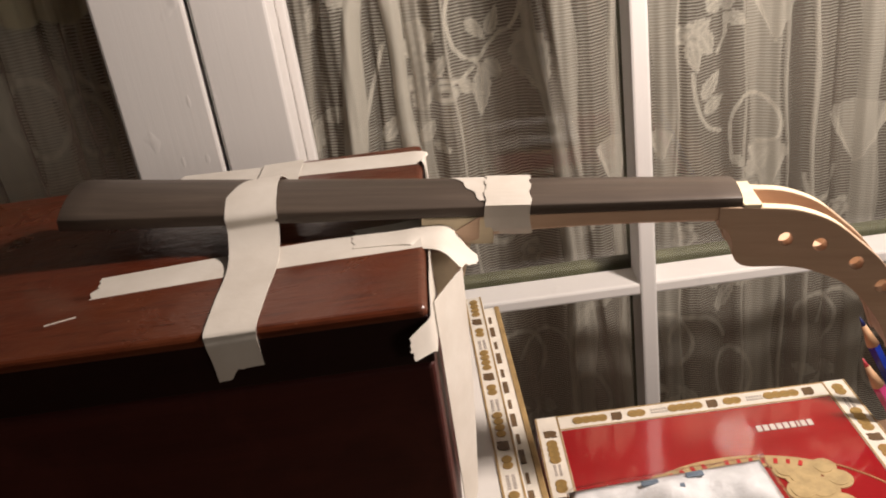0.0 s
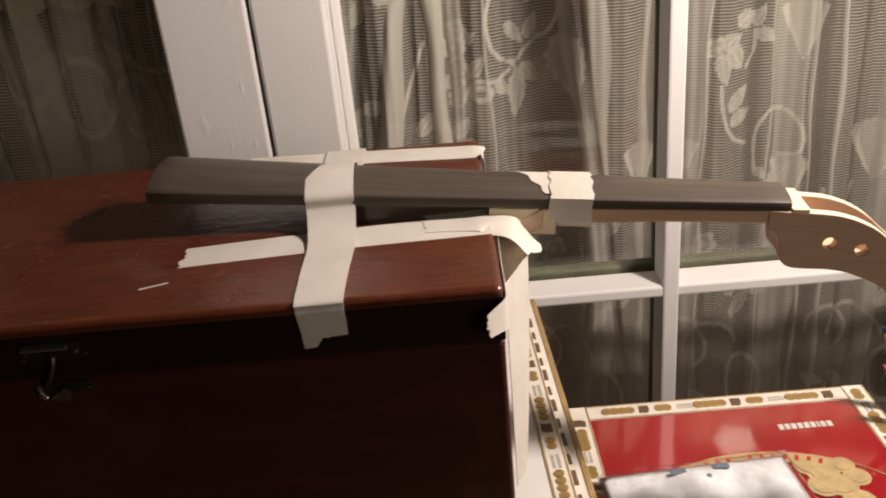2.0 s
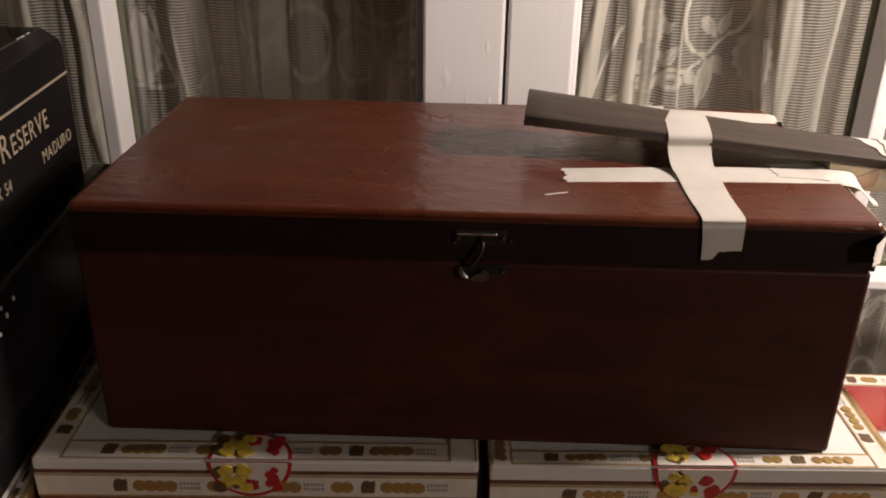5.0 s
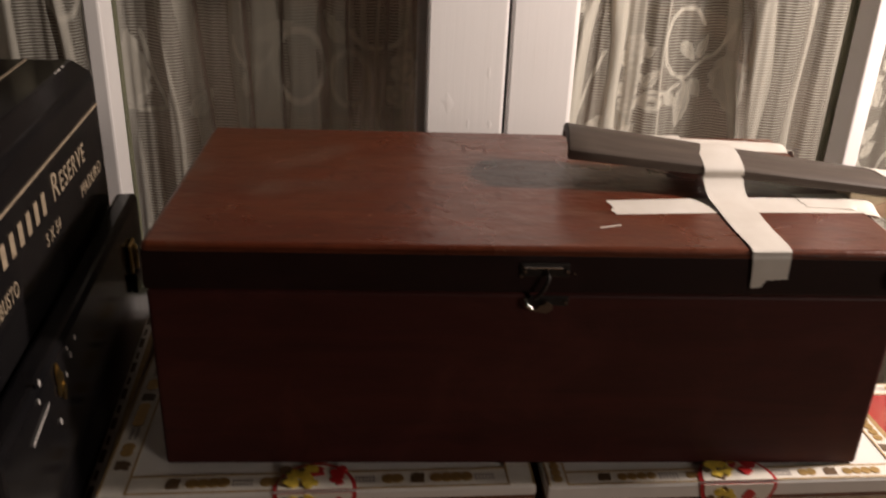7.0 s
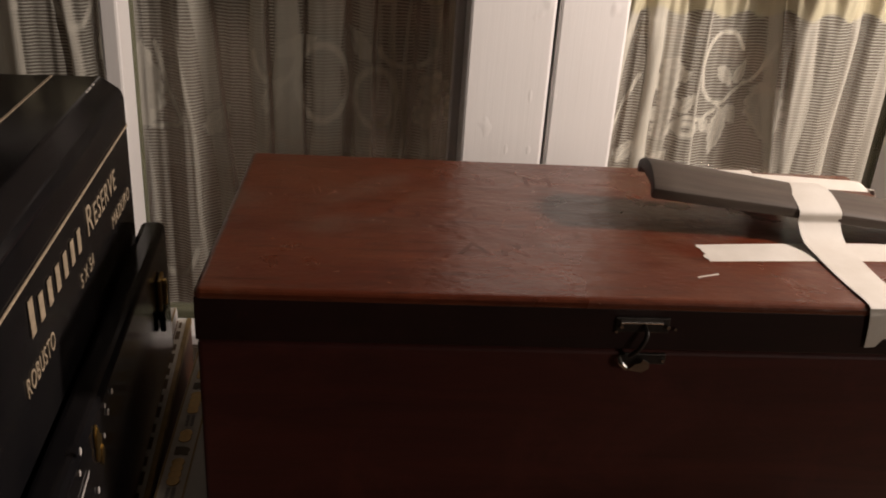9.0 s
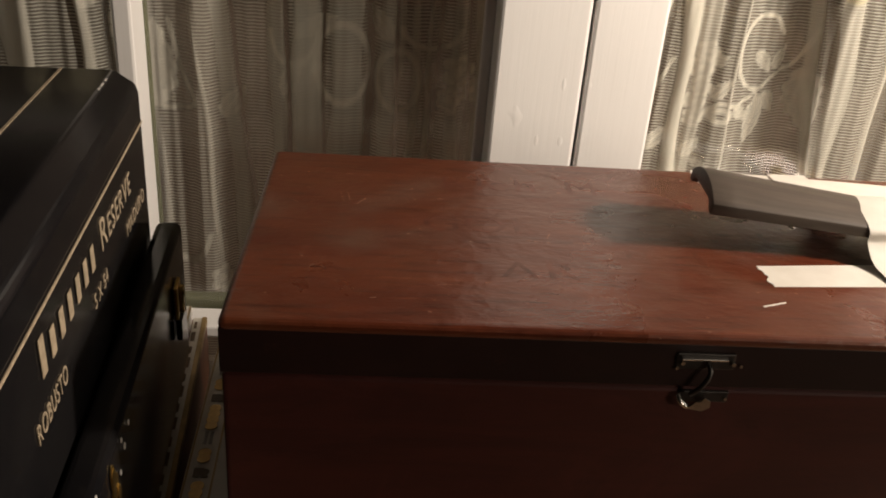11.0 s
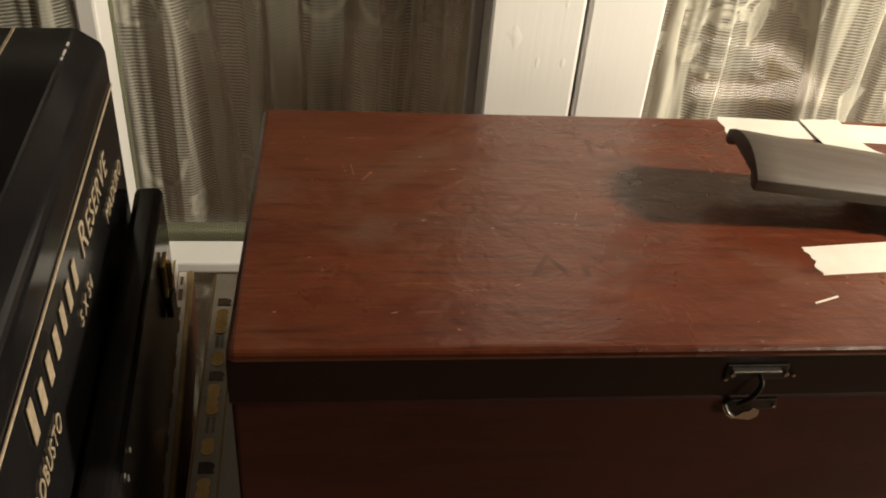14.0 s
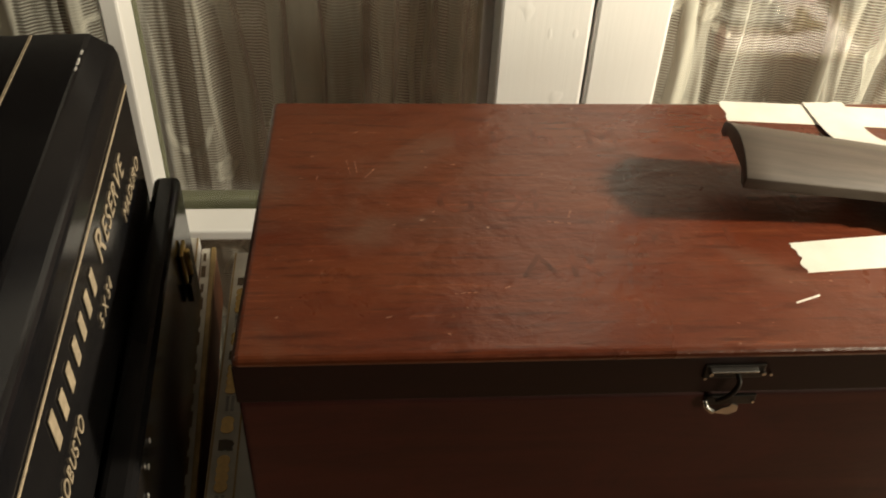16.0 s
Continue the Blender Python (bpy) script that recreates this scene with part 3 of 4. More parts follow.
def lace_curtain(x0, x1, y0, seed, label, bands, figure, slits=()):
    z0, z1 = 0.40, 1.16
    nx, nz = int((x1 - x0) / 0.0014), int((z1 - z0) / 0.0022)
    rng = np.random.RandomState(seed)
    xs = np.linspace(x0, x1, nx)
    zs = np.linspace(z0, z1, nz)
    X, Z = np.meshgrid(xs, zs)
    ph = rng.rand(6) * 6.28
    slow = np.interp(xs, np.linspace(x0, x1, 9), rng.rand(9) * 2.4)[None, :]
    drop = (z1 - Z) / (z1 - z0)
    fold = 0.008 * np.sin(2 * np.pi * X / 0.115 + slow * 2 + ph[0] + 0.6 * drop) + 0.0035 * np.sin(2 * np.pi * X / 0.047 + slow * 3 + ph[1] - 0.8 * drop)
    fold += 0.0007 * np.sin(2 * np.pi * X / 0.011 + ph[2] + 2 * drop)
    B = np.zeros_like(X)
    for xt, xb, hw, strength in bands:
        cx = xt + 0.003 + (xb - xt) * (1.0 - Z) / 0.13 * (0.6 + 0.4 * np.cos((1.0 - Z) * 6)) + 0.0015 * np.sin(Z * 40 + xt * 90)
        w = hw * (1 + 0.18 * np.sin(Z * 23 + xt * 60))
        s = np.clip(1 - np.abs(X - cx) / w, 0, 1)
        B = np.maximum(B, strength * np.clip(s * w / 0.0016, 0, 1))
        fold -= 0.0085 * strength * np.sin(np.pi / 2 * np.clip(s * 1.2, 0, 1)) * min(1.0, hw / 0.006)
    A = np.ones_like(X)
    for xt, xb, hw, gap in slits:
        cx = xt + (xb - xt) * (1.0 - Z) / 0.13 + 0.0012 * np.sin(Z * 31 + xt * 70)
        s = np.clip(1.4 - np.abs(X - cx) / hw, 0, 1)
        A = np.minimum(A, 1 - gap * s)
        fold += 0.010 * gap * s
    gather = np.clip((Z - 1.035) / 0.03, 0, 1)
    fold = fold + gather * (0.005 * np.sin(2 * np.pi * X / 0.036 + ph[3] + slow * 2) + 0.002 * np.sin(2 * np.pi * X / 0.014 + ph[4]))
    Y = y0 + fold
    step = np.sqrt(np.gradient(xs)[None, :] ** 2 + np.gradient(Y, axis=1) ** 2)
    U = np.cumsum(step, axis=1) + seed * 0.07
    D = figure(X, U, Z)
    hem = 1.046 + 0.004 * np.sin(2 * np.pi * X / 0.043 + ph[4]) + 0.008 * (X - x0)
    H = np.clip((Z - hem) / 0.002, 0, 1)
    D = np.clip(np.maximum(D, 0.8 * H), 0, 1)
    me = bpy.data.meshes.new("lace_curtain")
    co = np.stack([X, Y, Z], -1).reshape(-1, 3)
    i = (np.arange(nz - 1)[:, None] * nx + np.arange(nx - 1)[None, :]).reshape(-1)
    quads = np.stack([i, i + 1, i + nx + 1, i + nx], -1)
    me.vertices.add(len(co))
    me.vertices.foreach_set("co", co.reshape(-1).astype(np.float32))
    me.loops.add(quads.size)
    me.loops.foreach_set("vertex_index", quads.reshape(-1).astype(np.int32))
    me.polygons.add(len(quads))
    me.polygons.foreach_set("loop_start", np.arange(0, quads.size, 4).astype(np.int32))
    me.update(calc_edges=True)
    at = me.color_attributes.new("weave", "FLOAT_COLOR", "POINT")
    flat = np.stack([D, H, B, np.maximum(A, H)], -1).reshape(-1).astype(np.float32)
    at.data.foreach_set("color", flat)
    me.polygons.foreach_set("use_smooth", np.ones(len(quads), dtype=bool))
    me.materials.append(LACE)
    return tagged(new("lace_curtain", me), label, "curtain", "lace curtains")


def figure_right(X, U, Z):
    d = lace_repeat(U, Z) * ((Z > 1.05) | (Z < 0.80) | (X > 0.83) | (X < 0.31))
    for args in LEAVES_RIGHT + LEAVES_FAR:
        d = np.maximum(d, lace_leaf(X, Z, *args))
    for run in STEMS_RIGHT + STEMS_FAR:
        d = np.maximum(d, lace_stem(X, Z, run, 0.0019))
    d = np.maximum(d, lace_ring(X, Z, 0.388, 0.932, 0.009, 0.006, 0.0026))
    d = np.maximum(d, 0.85 * lace_leaf(X, Z, 0.4735, 0.9485, -1.34, 0.0345, 0.019))
    for args in FLOWERS_RIGHT:
        d = np.maximum(d, lace_flower(X, Z, *args))
    for args in ((0.785, 0.858, 0.032, 0.058), (0.544, 0.858, 0.020, 0.055), (0.699, 0.985, 0.022, 0.05), (0.695, 0.832, 0.018, 0.05), (0.59, 0.86, 0.012, 0.03)):
        d = np.maximum(d, lace_scallop(X, Z, *args))
    return d


def figure_left(X, U, Z):
    d = lace_repeat(U, Z) * ((X < -0.18) | (Z < 0.80))
    for args in ((0.022, 0.969, 0.024, 0.036, 0.0024), (0.072, 0.960, 0.019, 0.027, 0.0024), (-0.02, 1.0, 0.02, 0.03, 0.002, -3.1, 0.0), (0.10, 1.01, 0.026, 0.02, 0.002, -3.1, 0.0)):
        d = np.maximum(d, 0.95 * lace_ring(X, Z, *args))
    for args in ((0.126, 0.972, 0.016), (0.118, 0.945, 0.013), (0.14, 0.952, 0.012)):
        d = np.maximum(d, 0.95 * lace_flower(X, Z, *args))
    for args in ((-0.022, 0.96, 1.2, 0.02, 0.009), (0.0, 1.005, 0.4, 0.022, 0.008), (0.055, 1.01, 2.2, 0.02, 0.009), (-0.075, 0.93, 0.9, 0.02, 0.009)):
        d = np.maximum(d, 0.85 * lace_leaf(X, Z, *args))
    d = np.maximum(d, lace_leaf(X, Z, -0.141, 0.963, 1.57, 0.042, 0.018))
    return np.maximum(d, lace_stem(X, Z, ((-0.129, 1.001), (-0.119, 0.958), (-0.108, 0.929), (-0.128, 0.923), (-0.147, 0.925), (-0.162, 0.927)), 0.0022))


lace_curtain(-0.46, 0.205, 0.490, 3, "cream floral lace curtain in loose folds behind the glass", BANDS_LEFT, figure_left, SLITS_LEFT)
lace_curtain(0.228, 0.92, 0.530, 8, "cream floral lace curtain gathered under a heading band", BANDS_RIGHT, figure_right, SLITS_RIGHT)
for a, b, y in ((-0.49, 0.21, 0.49), (0.222, 0.93, 0.53)):
    rod = holder("curtain_rod", Matrix.Identity(4), "slim white rod carrying a lace curtain", "curtain rod", "curtain rods")
    part("rod", tube([(a, y, 1.165), (b, y, 1.165)], 0.004), PAINT, rod, smooth=True)
    for x in (a + 0.01, b - 0.01):
        part("bracket", block(x - 0.004, x + 0.004, 0.43, y + 0.004, 1.158, 1.172, 0.001), PAINT, rod)

# ---------------- table ----------------
table = holder("table", Matrix.Identity(4), "brown wooden table under the stacked cigar boxes", "table")
part("tabletop", block(-0.75, 0.705, -0.16, 0.208, 0.72, 0.75, 0.004), TABLE, table)
for x in (-0.70, 0.66):
    for y in (-0.11, 0.16):
        part("leg", block(x - 0.025, x + 0.025, y - 0.025, y + 0.025, 0, 0.72, 0.003), TABLE, table)


# ---------------- cigar boxes ----------------
PIECES = {}


def trim_strip(parent, x0, y0, x1, y1, z, width, start=0.0, front=None):
    """A printed border along a line on a lid: paper, two gold lines, coins, crests and bars of small print. front: lies on a front face instead."""
    length = math.hypot(x1 - x0, y1 - y0)
    turn = math.atan2(y1 - y0, x1 - x0)
    m = pose(x0, y0, z, 0, 0, math.degrees(turn))
    if front is not None:
        m = pose(x0, front, z, 90, 0, 0)
    part("trim", moved(block(0, length, 0, width, 0, 0.0004), m), CREAM, parent, "cream printed border")
    for y in (0.0002, width - 0.0012):
        part("gold_line", moved(block(0, length, y, y + 0.001, 0.0003, 0.0006), m), GOLD_EDGE, parent)
    mid, period = width / 2, 0.062
    r = width * 0.235

    def piece(name, mesh, mat, x, lift=0.0):
        ob = new(name, mesh)
        if not mesh.materials:
            mesh.materials.append(mat)
        ob.parent = parent
        ob.matrix_basis = m @ pose(x, mid, lift)

    def shared(key, make):
        key = (key, round(width, 4))
        if key not in PIECES:
            me = bpy.data.meshes.new(key[0])
            bm = make()
            bm.to_mesh(me)
            bm.free()
            PIECES[key] = me
        return PIECES[key]

    coin = shared("coin", lambda: plate(disc(0, 0, r, 16), 0.0004, 0.0008))
    crest = shared("crest", lambda: plate([(-0.0034, -r), (0.0030, -r), (0.0034, -r * 0.2), (0.0026, 0), (0.0036, r * 0.3), (0.0034, r * 1.2), (0.0012, r * 1.05), (-0.0008, r * 1.3), (-0.0026, r), (-0.0036, r * 0.2)], 0.0004, 0.0008))
    k = start

    def ok(c, h):
        return c - h > 0.001 and c + h < length - 0.001

    while k < length:
        if ok(k, 0.004):
            piece("crest", crest, BROWN, k)
        c = k + 0.28 * period
        if ok(c, 0.011):
            for i in range(4):
                piece("coin", coin, GOLD, c + (i - 1.5) * 0.0052, 0.0001 * i)
        c = k + 0.56 * period
        if ok(c, 0.006):
            bars = [block(c - 0.0052 + i * 0.0018, c - 0.0052 + i * 0.0018 + 0.0012, mid + s, mid + s + 0.0017, 0.0004, 0.0006) for i in range(6) for s in (-0.0022, 0.0006)]
            tagged(part("small_print", moved(joined(*bars), m), GREYINK, parent), kind="stuff")
        c = k + 0.79 * period
        if ok(c, 0.006):
            for i in range(2):
                piece("coin", coin, GOLD, c + (i - 0.5) * 0.0046, 0.0001 * i)
        k += period


def cigar_box(m, w, d, h, top, label, rim=0.0, start=0.012, trim=0.0145, front_trim=True, top_trim=True):
    """A paper-covered wooden cigar box; its origin is the front left corner at the bottom."""
    box = holder("cigar_box", m, label, "cigar box", "cigar boxes")
    lid_h = 0.0065 if not rim else 0.0095
    part("body", block(0, w + rim, 0, d, 0, h - lid_h - 0.0006, 0.0012), BOXWOOD, box, "brown wooden body")
    part("lid", block(0, w, 0, d, h - lid_h, h, 0.0012), top, box)
    z = h + 0.0001
    if not top_trim:
        return box
    trim_strip(box, trim, 0.0005, w - trim, 0.0005, z, trim, start)
    trim_strip(box, w - trim, d - 0.0005, trim, d - 0.0005, z, trim, start)
    trim_strip(box, w - 0.0005, 0.0005, w - 0.0005, d - 0.0005, z, trim, start + 0.004)
    trim_strip(box, 0.0005, d - 0.0005, 0.0005, 0.0005, z, trim, start + 0.006)
    if rim:
        part("rim_paper", block(w + 0.0004, w + rim - 0.0028, 0.0005, d - 0.0005, h - lid_h - 0.0010, h - lid_h + 0.0004), CREAM, box, "cream paper inside the rim")
        k = start
        while k < d - 0.02:
            part("rim_print", block(w + 0.0012, w + 0.0040, k, k + 0.011, h - lid_h + 0.0005, h - lid_h + 0.0008), BROWN, box)
            part("rim_print", block(w + 0.0018, w + 0.0036, k + 0.016, k + 0.024, h - lid_h + 0.0005, h - lid_h + 0.0008), BROWN, box)
            k += 0.031
        part("rim", block(w + rim - 0.0028, w + rim + 0.0004, 0, d, h - lid_h - 0.004, h - lid_h + 0.0012, 0.0006), GOLD_EDGE, box, "gilded wooden rim")
    if front_trim:
        trim_strip(box, 0.0005, 0, w - 0.0005, 0, h - 0.0225, trim, start + 0.02, front=-0.0002)
    return box


def round_seal(box, cx, h, r=0.021):
    """A round seal folded over the front edge of the lid."""
    for k, (rad, mat, nm) in enumerate(((r, SEALRED, "seal_ring"), (r * 0.9, CREAM, "seal_field"))):
        top = [(cx + rad * math.cos(math.pi * i / 18), rad * math.sin(math.pi * i / 18)) for i in range(19)]
        part(nm, plate(top, h + 0.001 + 0.0004 * k, h + 0.0013 + 0.0004 * k), mat, box)
        low = plate([(x, -y) for x, y in top], 0, 0.0003)
        part(nm, moved(low, pose(0, -0.0008 - 0.0004 * k, h, 90, 0, 0)), mat, box)
    rng = random.Random(int(cx * 1000))
    for nm, mat, sx, n in (("figure_yellow", SEALYEL, -0.25, 9), ("figure_red", SEALRED, 0.3, 6), ("figure_brown", BROWN, -0.6, 4)):
        bits, low = [], []
        for i in range(n):
            px, py, pr = cx + r * (sx + rng.uniform(-0.32, 0.32)), r * rng.uniform(0.15, 0.7), r * rng.uniform(0.1, 0.22)
            poly = [(px + pr * rng.uniform(0.6, 1.1) * math.cos(6.283 * k / 9), py + pr * rng.uniform(0.6, 1.1) * math.sin(6.283 * k / 9)) for k in range(9)]
            bits.append(plate(poly, h + 0.0017, h + 0.0021 + 0.0001 * i))
            low.append(plate([(x, -y) for x, y in poly], 0.0005, 0.0008 + 0.0001 * i))
        part(nm, joined(*bits), mat, box)
        part(nm, moved(joined(*low), pose(0, -0.0008, h, 90, 0, 0)), mat, box)


H1, TOPZ = 0.0555, 0.8722
box_l = cigar_box(pose(-0.0285, -0.0245, TOPZ - H1, 0, 0, 2.2), 0.2215, 0.238, H1, PAPER, "white paper-covered cigar box with gold-coin border under the wooden box", start=0.022)
round_seal(box_l, 0.108, H1)
box_r = cigar_box(pose(0.1985, -0.0175, TOPZ - H1, 0, 0, 2.1), 0.2040, 0.243, H1, PAPER, "white paper-covered cigar box with gilded rim under the wooden box", rim=0.0100, start=0.02, trim=0.0112)
round_seal(box_r, 0.102, H1)
cigar_box(pose(-0.012, -0.016, 0.75, 0, 0, 1.0), 0.200, 0.22, TOPZ - H1 - 0.7503, PAPER, "cigar box at the bottom of the stack", top_trim=False)
cigar_box(pose(0.206, -0.012, 0.75, 0, 0, 1.5), 0.190, 0.22, TOPZ - H1 - 0.7503, PAPER, "cigar box at the bottom of the stack", top_trim=False)
cigar_box(pose(-0.274, -0.145, 0.860 - H1, 0, 0, 4.9), 0.241, 0.37, H1, PAPER, "long paper-trimmed cigar box with a gilded rim beneath the black boxes", rim=0.009, start=0.03)
cigar_box(pose(-0.274, -0.135, 0.75, 0, 0, 4.0), 0.24, 0.32, 0.860 - H1 - 0.7503, PAPER, "flat cigar box at the bottom of the stack", top_trim=False)

red_box = cigar_box(pose(0.4165, -0.006, 0.75), 0.2045, 0.2, 0.047, RED, "flat red lacquered cigar box with gold-coin border", start=0.012, trim=0.0152)
# emblem on the red lid: banner arch, medals, size name as bars
zt = 0.0473
MX, MY = 0.108, 0.060
arch = []
for i in range(21):
    a = math.radians(124 - 3.4 * i)
    arch.append((MX + 0.092 * math.cos(a) - 0.002, MY + 0.079 * math.sin(a)))
for i in range(20, -1, -1):
    a = math.radians(124 - 3.4 * i)
    arch.append((MX + 0.084 * math.cos(a) - 0.002, MY + 0.069 * math.sin(a)))
part("banner", plate(arch, zt, zt + 0.0006), EMBLEM, red_box, "gold embossed banner")
for i in range(13):
    a = math.radians(117 - 4.5 * i)
    if i != 5:
        part("banner_print", moved(block(-0.0011, 0.0011, -0.0022, 0.0022, zt + 0.0006, zt + 0.0009), pose(MX + 0.088 * math.cos(a) - 0.002, MY + 0.074 * math.sin(a), 0, 0, 0, math.degrees(a) - 90)), SEALRED, red_box)
MEDALS = ((0.157, 0.121, 0.0072), (0.161, 0.110, 0.0078), (0.143, 0.116, 0.0100), (0.136, 0.122, 0.0075), (0.149, 0.104, 0.0098), (0.154, 0.090, 0.0095), (0.157, 0.076, 0.0092), (0.139, 0.104, 0.0090), (0.056, 0.121, 0.0062), (0.065, 0.124, 0.0070), (0.048, 0.112, 0.0070))
for i, (x, y, r) in enumerate(MEDALS):
    part("medal", plate(disc(x, y, r, 22), zt, zt + 0.0005 + 0.00006 * i), EMBLEM, red_box, "embossed gold medal")
    part("medal_ring", plate(disc(x, y, r * 0.72, 18), zt + 0.0004, zt + 0.0009 + 0.00006 * i), EMBLEM, red_box)
for i in range(9):
    wide = 0.0015 if i == 6 else 0.0031
    x = 0.1335 + i * 0.0041 - (0.0017 if i > 6 else 0)
    part("size_bar", block(x, x + wide, 0.1585, 0.1640, zt, zt + 0.0004), SILVERINK, red_box, "silver block bar")
for lo, hi in ((20, 52), (126, 146)):
    line = joined(*[plate(disc(MX + 0.094 * math.cos(math.radians(a)) - 0.004, MY + 0.081 * math.sin(math.radians(a)), 0.0007, 6), zt, zt + 0.0003) for a in range(lo, hi, 1)])
    tagged(part("fine_print", line, GOLD_EDGE, red_box), kind="stuff")


# clear packet lying on the red box
def pillow(w, d, h, seed, nx=26, ny=20, rough=0.0012):
    bm = bmesh.new()
    rng = random.Random(seed)
    off = Vector((rng.random() * 9, rng.random() * 9, 0))
    rows = {}
    for side in (1, -1):
        for j in range(ny + 1):
            for i in range(nx + 1):
                a, b = i / nx, j / ny
                e = max(0.0, 16 * a * (1 - a) * b * (1 - b)) ** 0.4
                if side == -1 and e == 0:
                    rows[side, i, j] = rows[1, i, j]
                    continue
                nz = noise.noise(Vector((a * 5, b * 5, side)) + off) * rough * 2.5 + noise.noise(Vector((a * 14, b * 14, side)) + off) * rough
                z = h * 0.5 * (1 + side * e) + (nz * e if side == 1 else 0)
                rows[side, i, j] = bm.verts.new(((a - 0.5) * w, (b - 0.5) * d, max(0.0, z) if side == 1 else h * 0.5 * (1 - e)))
        for j in range(ny):
            for i in range(nx):
                q = [rows[side, i, j], rows[side, i + 1, j], rows[side, i + 1, j + 1], rows[side, i, j + 1]]
                bm.faces.new(q if side == 1 else q[::-1])
    return bm


packet = holder("packet", pose(0.487, 0.064, 0.7982, 0, 0, 3.5), "clear plastic packet with white tissue lying on the red box", "packet")
part("tissue", moved(pillow(0.112, 0.108, 0.010, 4, rough=0.003), pose(-0.001, -0.001, 0.0008)), TISSUE, packet, "folded white tissue", smooth=True)
for i, (x, y, w, d) in enumerate(((-0.012, 0.044, 0.010, 0.004), (0.014, 0.045, 0.010, 0.004), (0.002, 0.038, 0.008, 0.003))):
    part("print_patch", block(x - w / 2, x + w / 2, y - d / 2, y + d / 2, 0.0105 - 0.0002 * i, 0.0114, 0.0004), BLUE_PRINT, packet, "blue printed patch")
film = part("film", pillow(0.117, 0.113, 0.0140, 7, rough=0.0030), FILM, packet, "clear crinkled plastic film", smooth=True)
film.visible_shadow = False

# ---------------- the red-stained wooden box ----------------
BL, BW, BZ, BH = 0.371, 0.183, 0.8728, 0.1272
chest = holder("wooden_box", pose(0, 0, BZ), "worn red-stained wooden box with hinged lid and nickel catch", "wooden box")
SEAM = 0.1030
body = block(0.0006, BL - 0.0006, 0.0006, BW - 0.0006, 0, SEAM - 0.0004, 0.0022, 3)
part("body", body, BODYWOOD, chest, "red-brown stained sides with shade in the colour")
lid = part("lid", block(0.0002, BL - 0.0002, 0.0002, BW - 0.0002, SEAM + 0.0002, BH - 0.0040, 0.0006, 2), DARKWOOD, chest, "stained lid edge, darkened to near black as shade")
part("lid_board", block(0, BL, 0, BW, BH - 0.0062, BH, 0.0030, 4), WOOD, lid, "worn red lid board")
rng = random.Random(11)
for i in range(46):
    s = rng.choice("ffffbrrl")
    w = rng.uniform(0.0015, 0.006)
    if s == "f":
        x = rng.uniform(0.01, BL - 0.01)
        bm = block(x, x + w, 0.00085, 0.0020, BH - 0.0020, BH - 0.00085, 0.0003, 1)
    elif s == "b":
        x = rng.uniform(0.01, BL - 0.01)
        bm = block(x, x + w, BW - 0.0020, BW - 0.00085, BH - 0.0020, BH - 0.00085, 0.0003, 1)
    else:
        y = rng.uniform(0.01, BW - 0.01)
        x0 = 0.00085 if s == "l" else BL - 0.0020
        bm = block(x0, x0 + 0.00115, y, y + w, BH - 0.0020, BH - 0.00085, 0.0003, 1)
    part("worn_edge", bm, EDGE, chest)
# faint burnt-in words, half worn away
for text, x, y, size, wide in (("R", 0.0905, 0.1385, 0.024, 1.0), ("ich", 0.1085, 0.1385, 0.024, 1.15), ("M", 0.157, 0.1385, 0.024, 1.0), ("GOL", 0.079, 0.0865, 0.0250, 1.05), ("AR", 0.112, 0.0425, 0.0205, 1.25)):
    word("burnt_letter", text, size, STAMP, chest, pose(x, y, BH - 0.00016), wide, "faint burnt-in letter")
# worn stamped strokes that can no longer be read
for i, (x, y, w, h) in enumerate(((0.186, 0.0855, 0.003, 0.015), (0.194, 0.0855, 0.009, 0.003), (0.209, 0.0855, 0.003, 0.015), (0.219, 0.0855, 0.003, 0.014), (0.224, 0.0935, 0.006, 0.003), (0.236, 0.0860, 0.003, 0.014), (0.245, 0.0860, 0.003, 0.014), (0.172, 0.0620, 0.003, 0.012), (0.181, 0.0620, 0.003, 0.012), (0.191, 0.0620, 0.008, 0.003), (0.205, 0.0620, 0.003, 0.012), (0.165, 0.1150, 0.009, 0.0025))):
    part("worn_stroke", block(x, x + w, y, y + h, BH - 0.0004, BH + 0.00005), STAMP, chest)
# scratches and nicks
for i in range(34):
    x, y = rng.uniform(0.01, BL - 0.02), rng.uniform(0.008, BW - 0.01)
    ln, wd = rng.choice((0.0008, 0.0010, 0.0014, 0.0024)), rng.uniform(0.0003, 0.0007)
    part("scratch", moved(block(0, ln, 0, wd, -0.0002, 0.0001), pose(x, y, BH, 0, 0, rng.uniform(-25, 25) if i % 4 else 80)), EDGE, chest)
for x, y, ln, turn in ((0.041, 0.152, 0.004, 8), (0.049, 0.152, 0.004, 8), (0.039, 0.128, 0.013, -78), (0.043, 0.127, 0.010, -82), (0.048, 0.113, 0.009, 60), (0.084, 0.033, 0.010, 5), (0.138, 0.082, 0.006, 70), (0.128, 0.079, 0.012, -8), (0.150, 0.078, 0.008, 4), (0.006, 0.146, 0.002, 0)):
    part("scratch", moved(joined(*[block(ln * k / 4, ln * (k + rng.uniform(0.35, 0.9)) / 4, -rng.uniform(0.0001, 0.0004), rng.uniform(0.0001, 0.0004), -0.0002, 0.00008) for k in range(4)]), pose(x, y, BH, 0, 0, turn)), EDGE, chest)
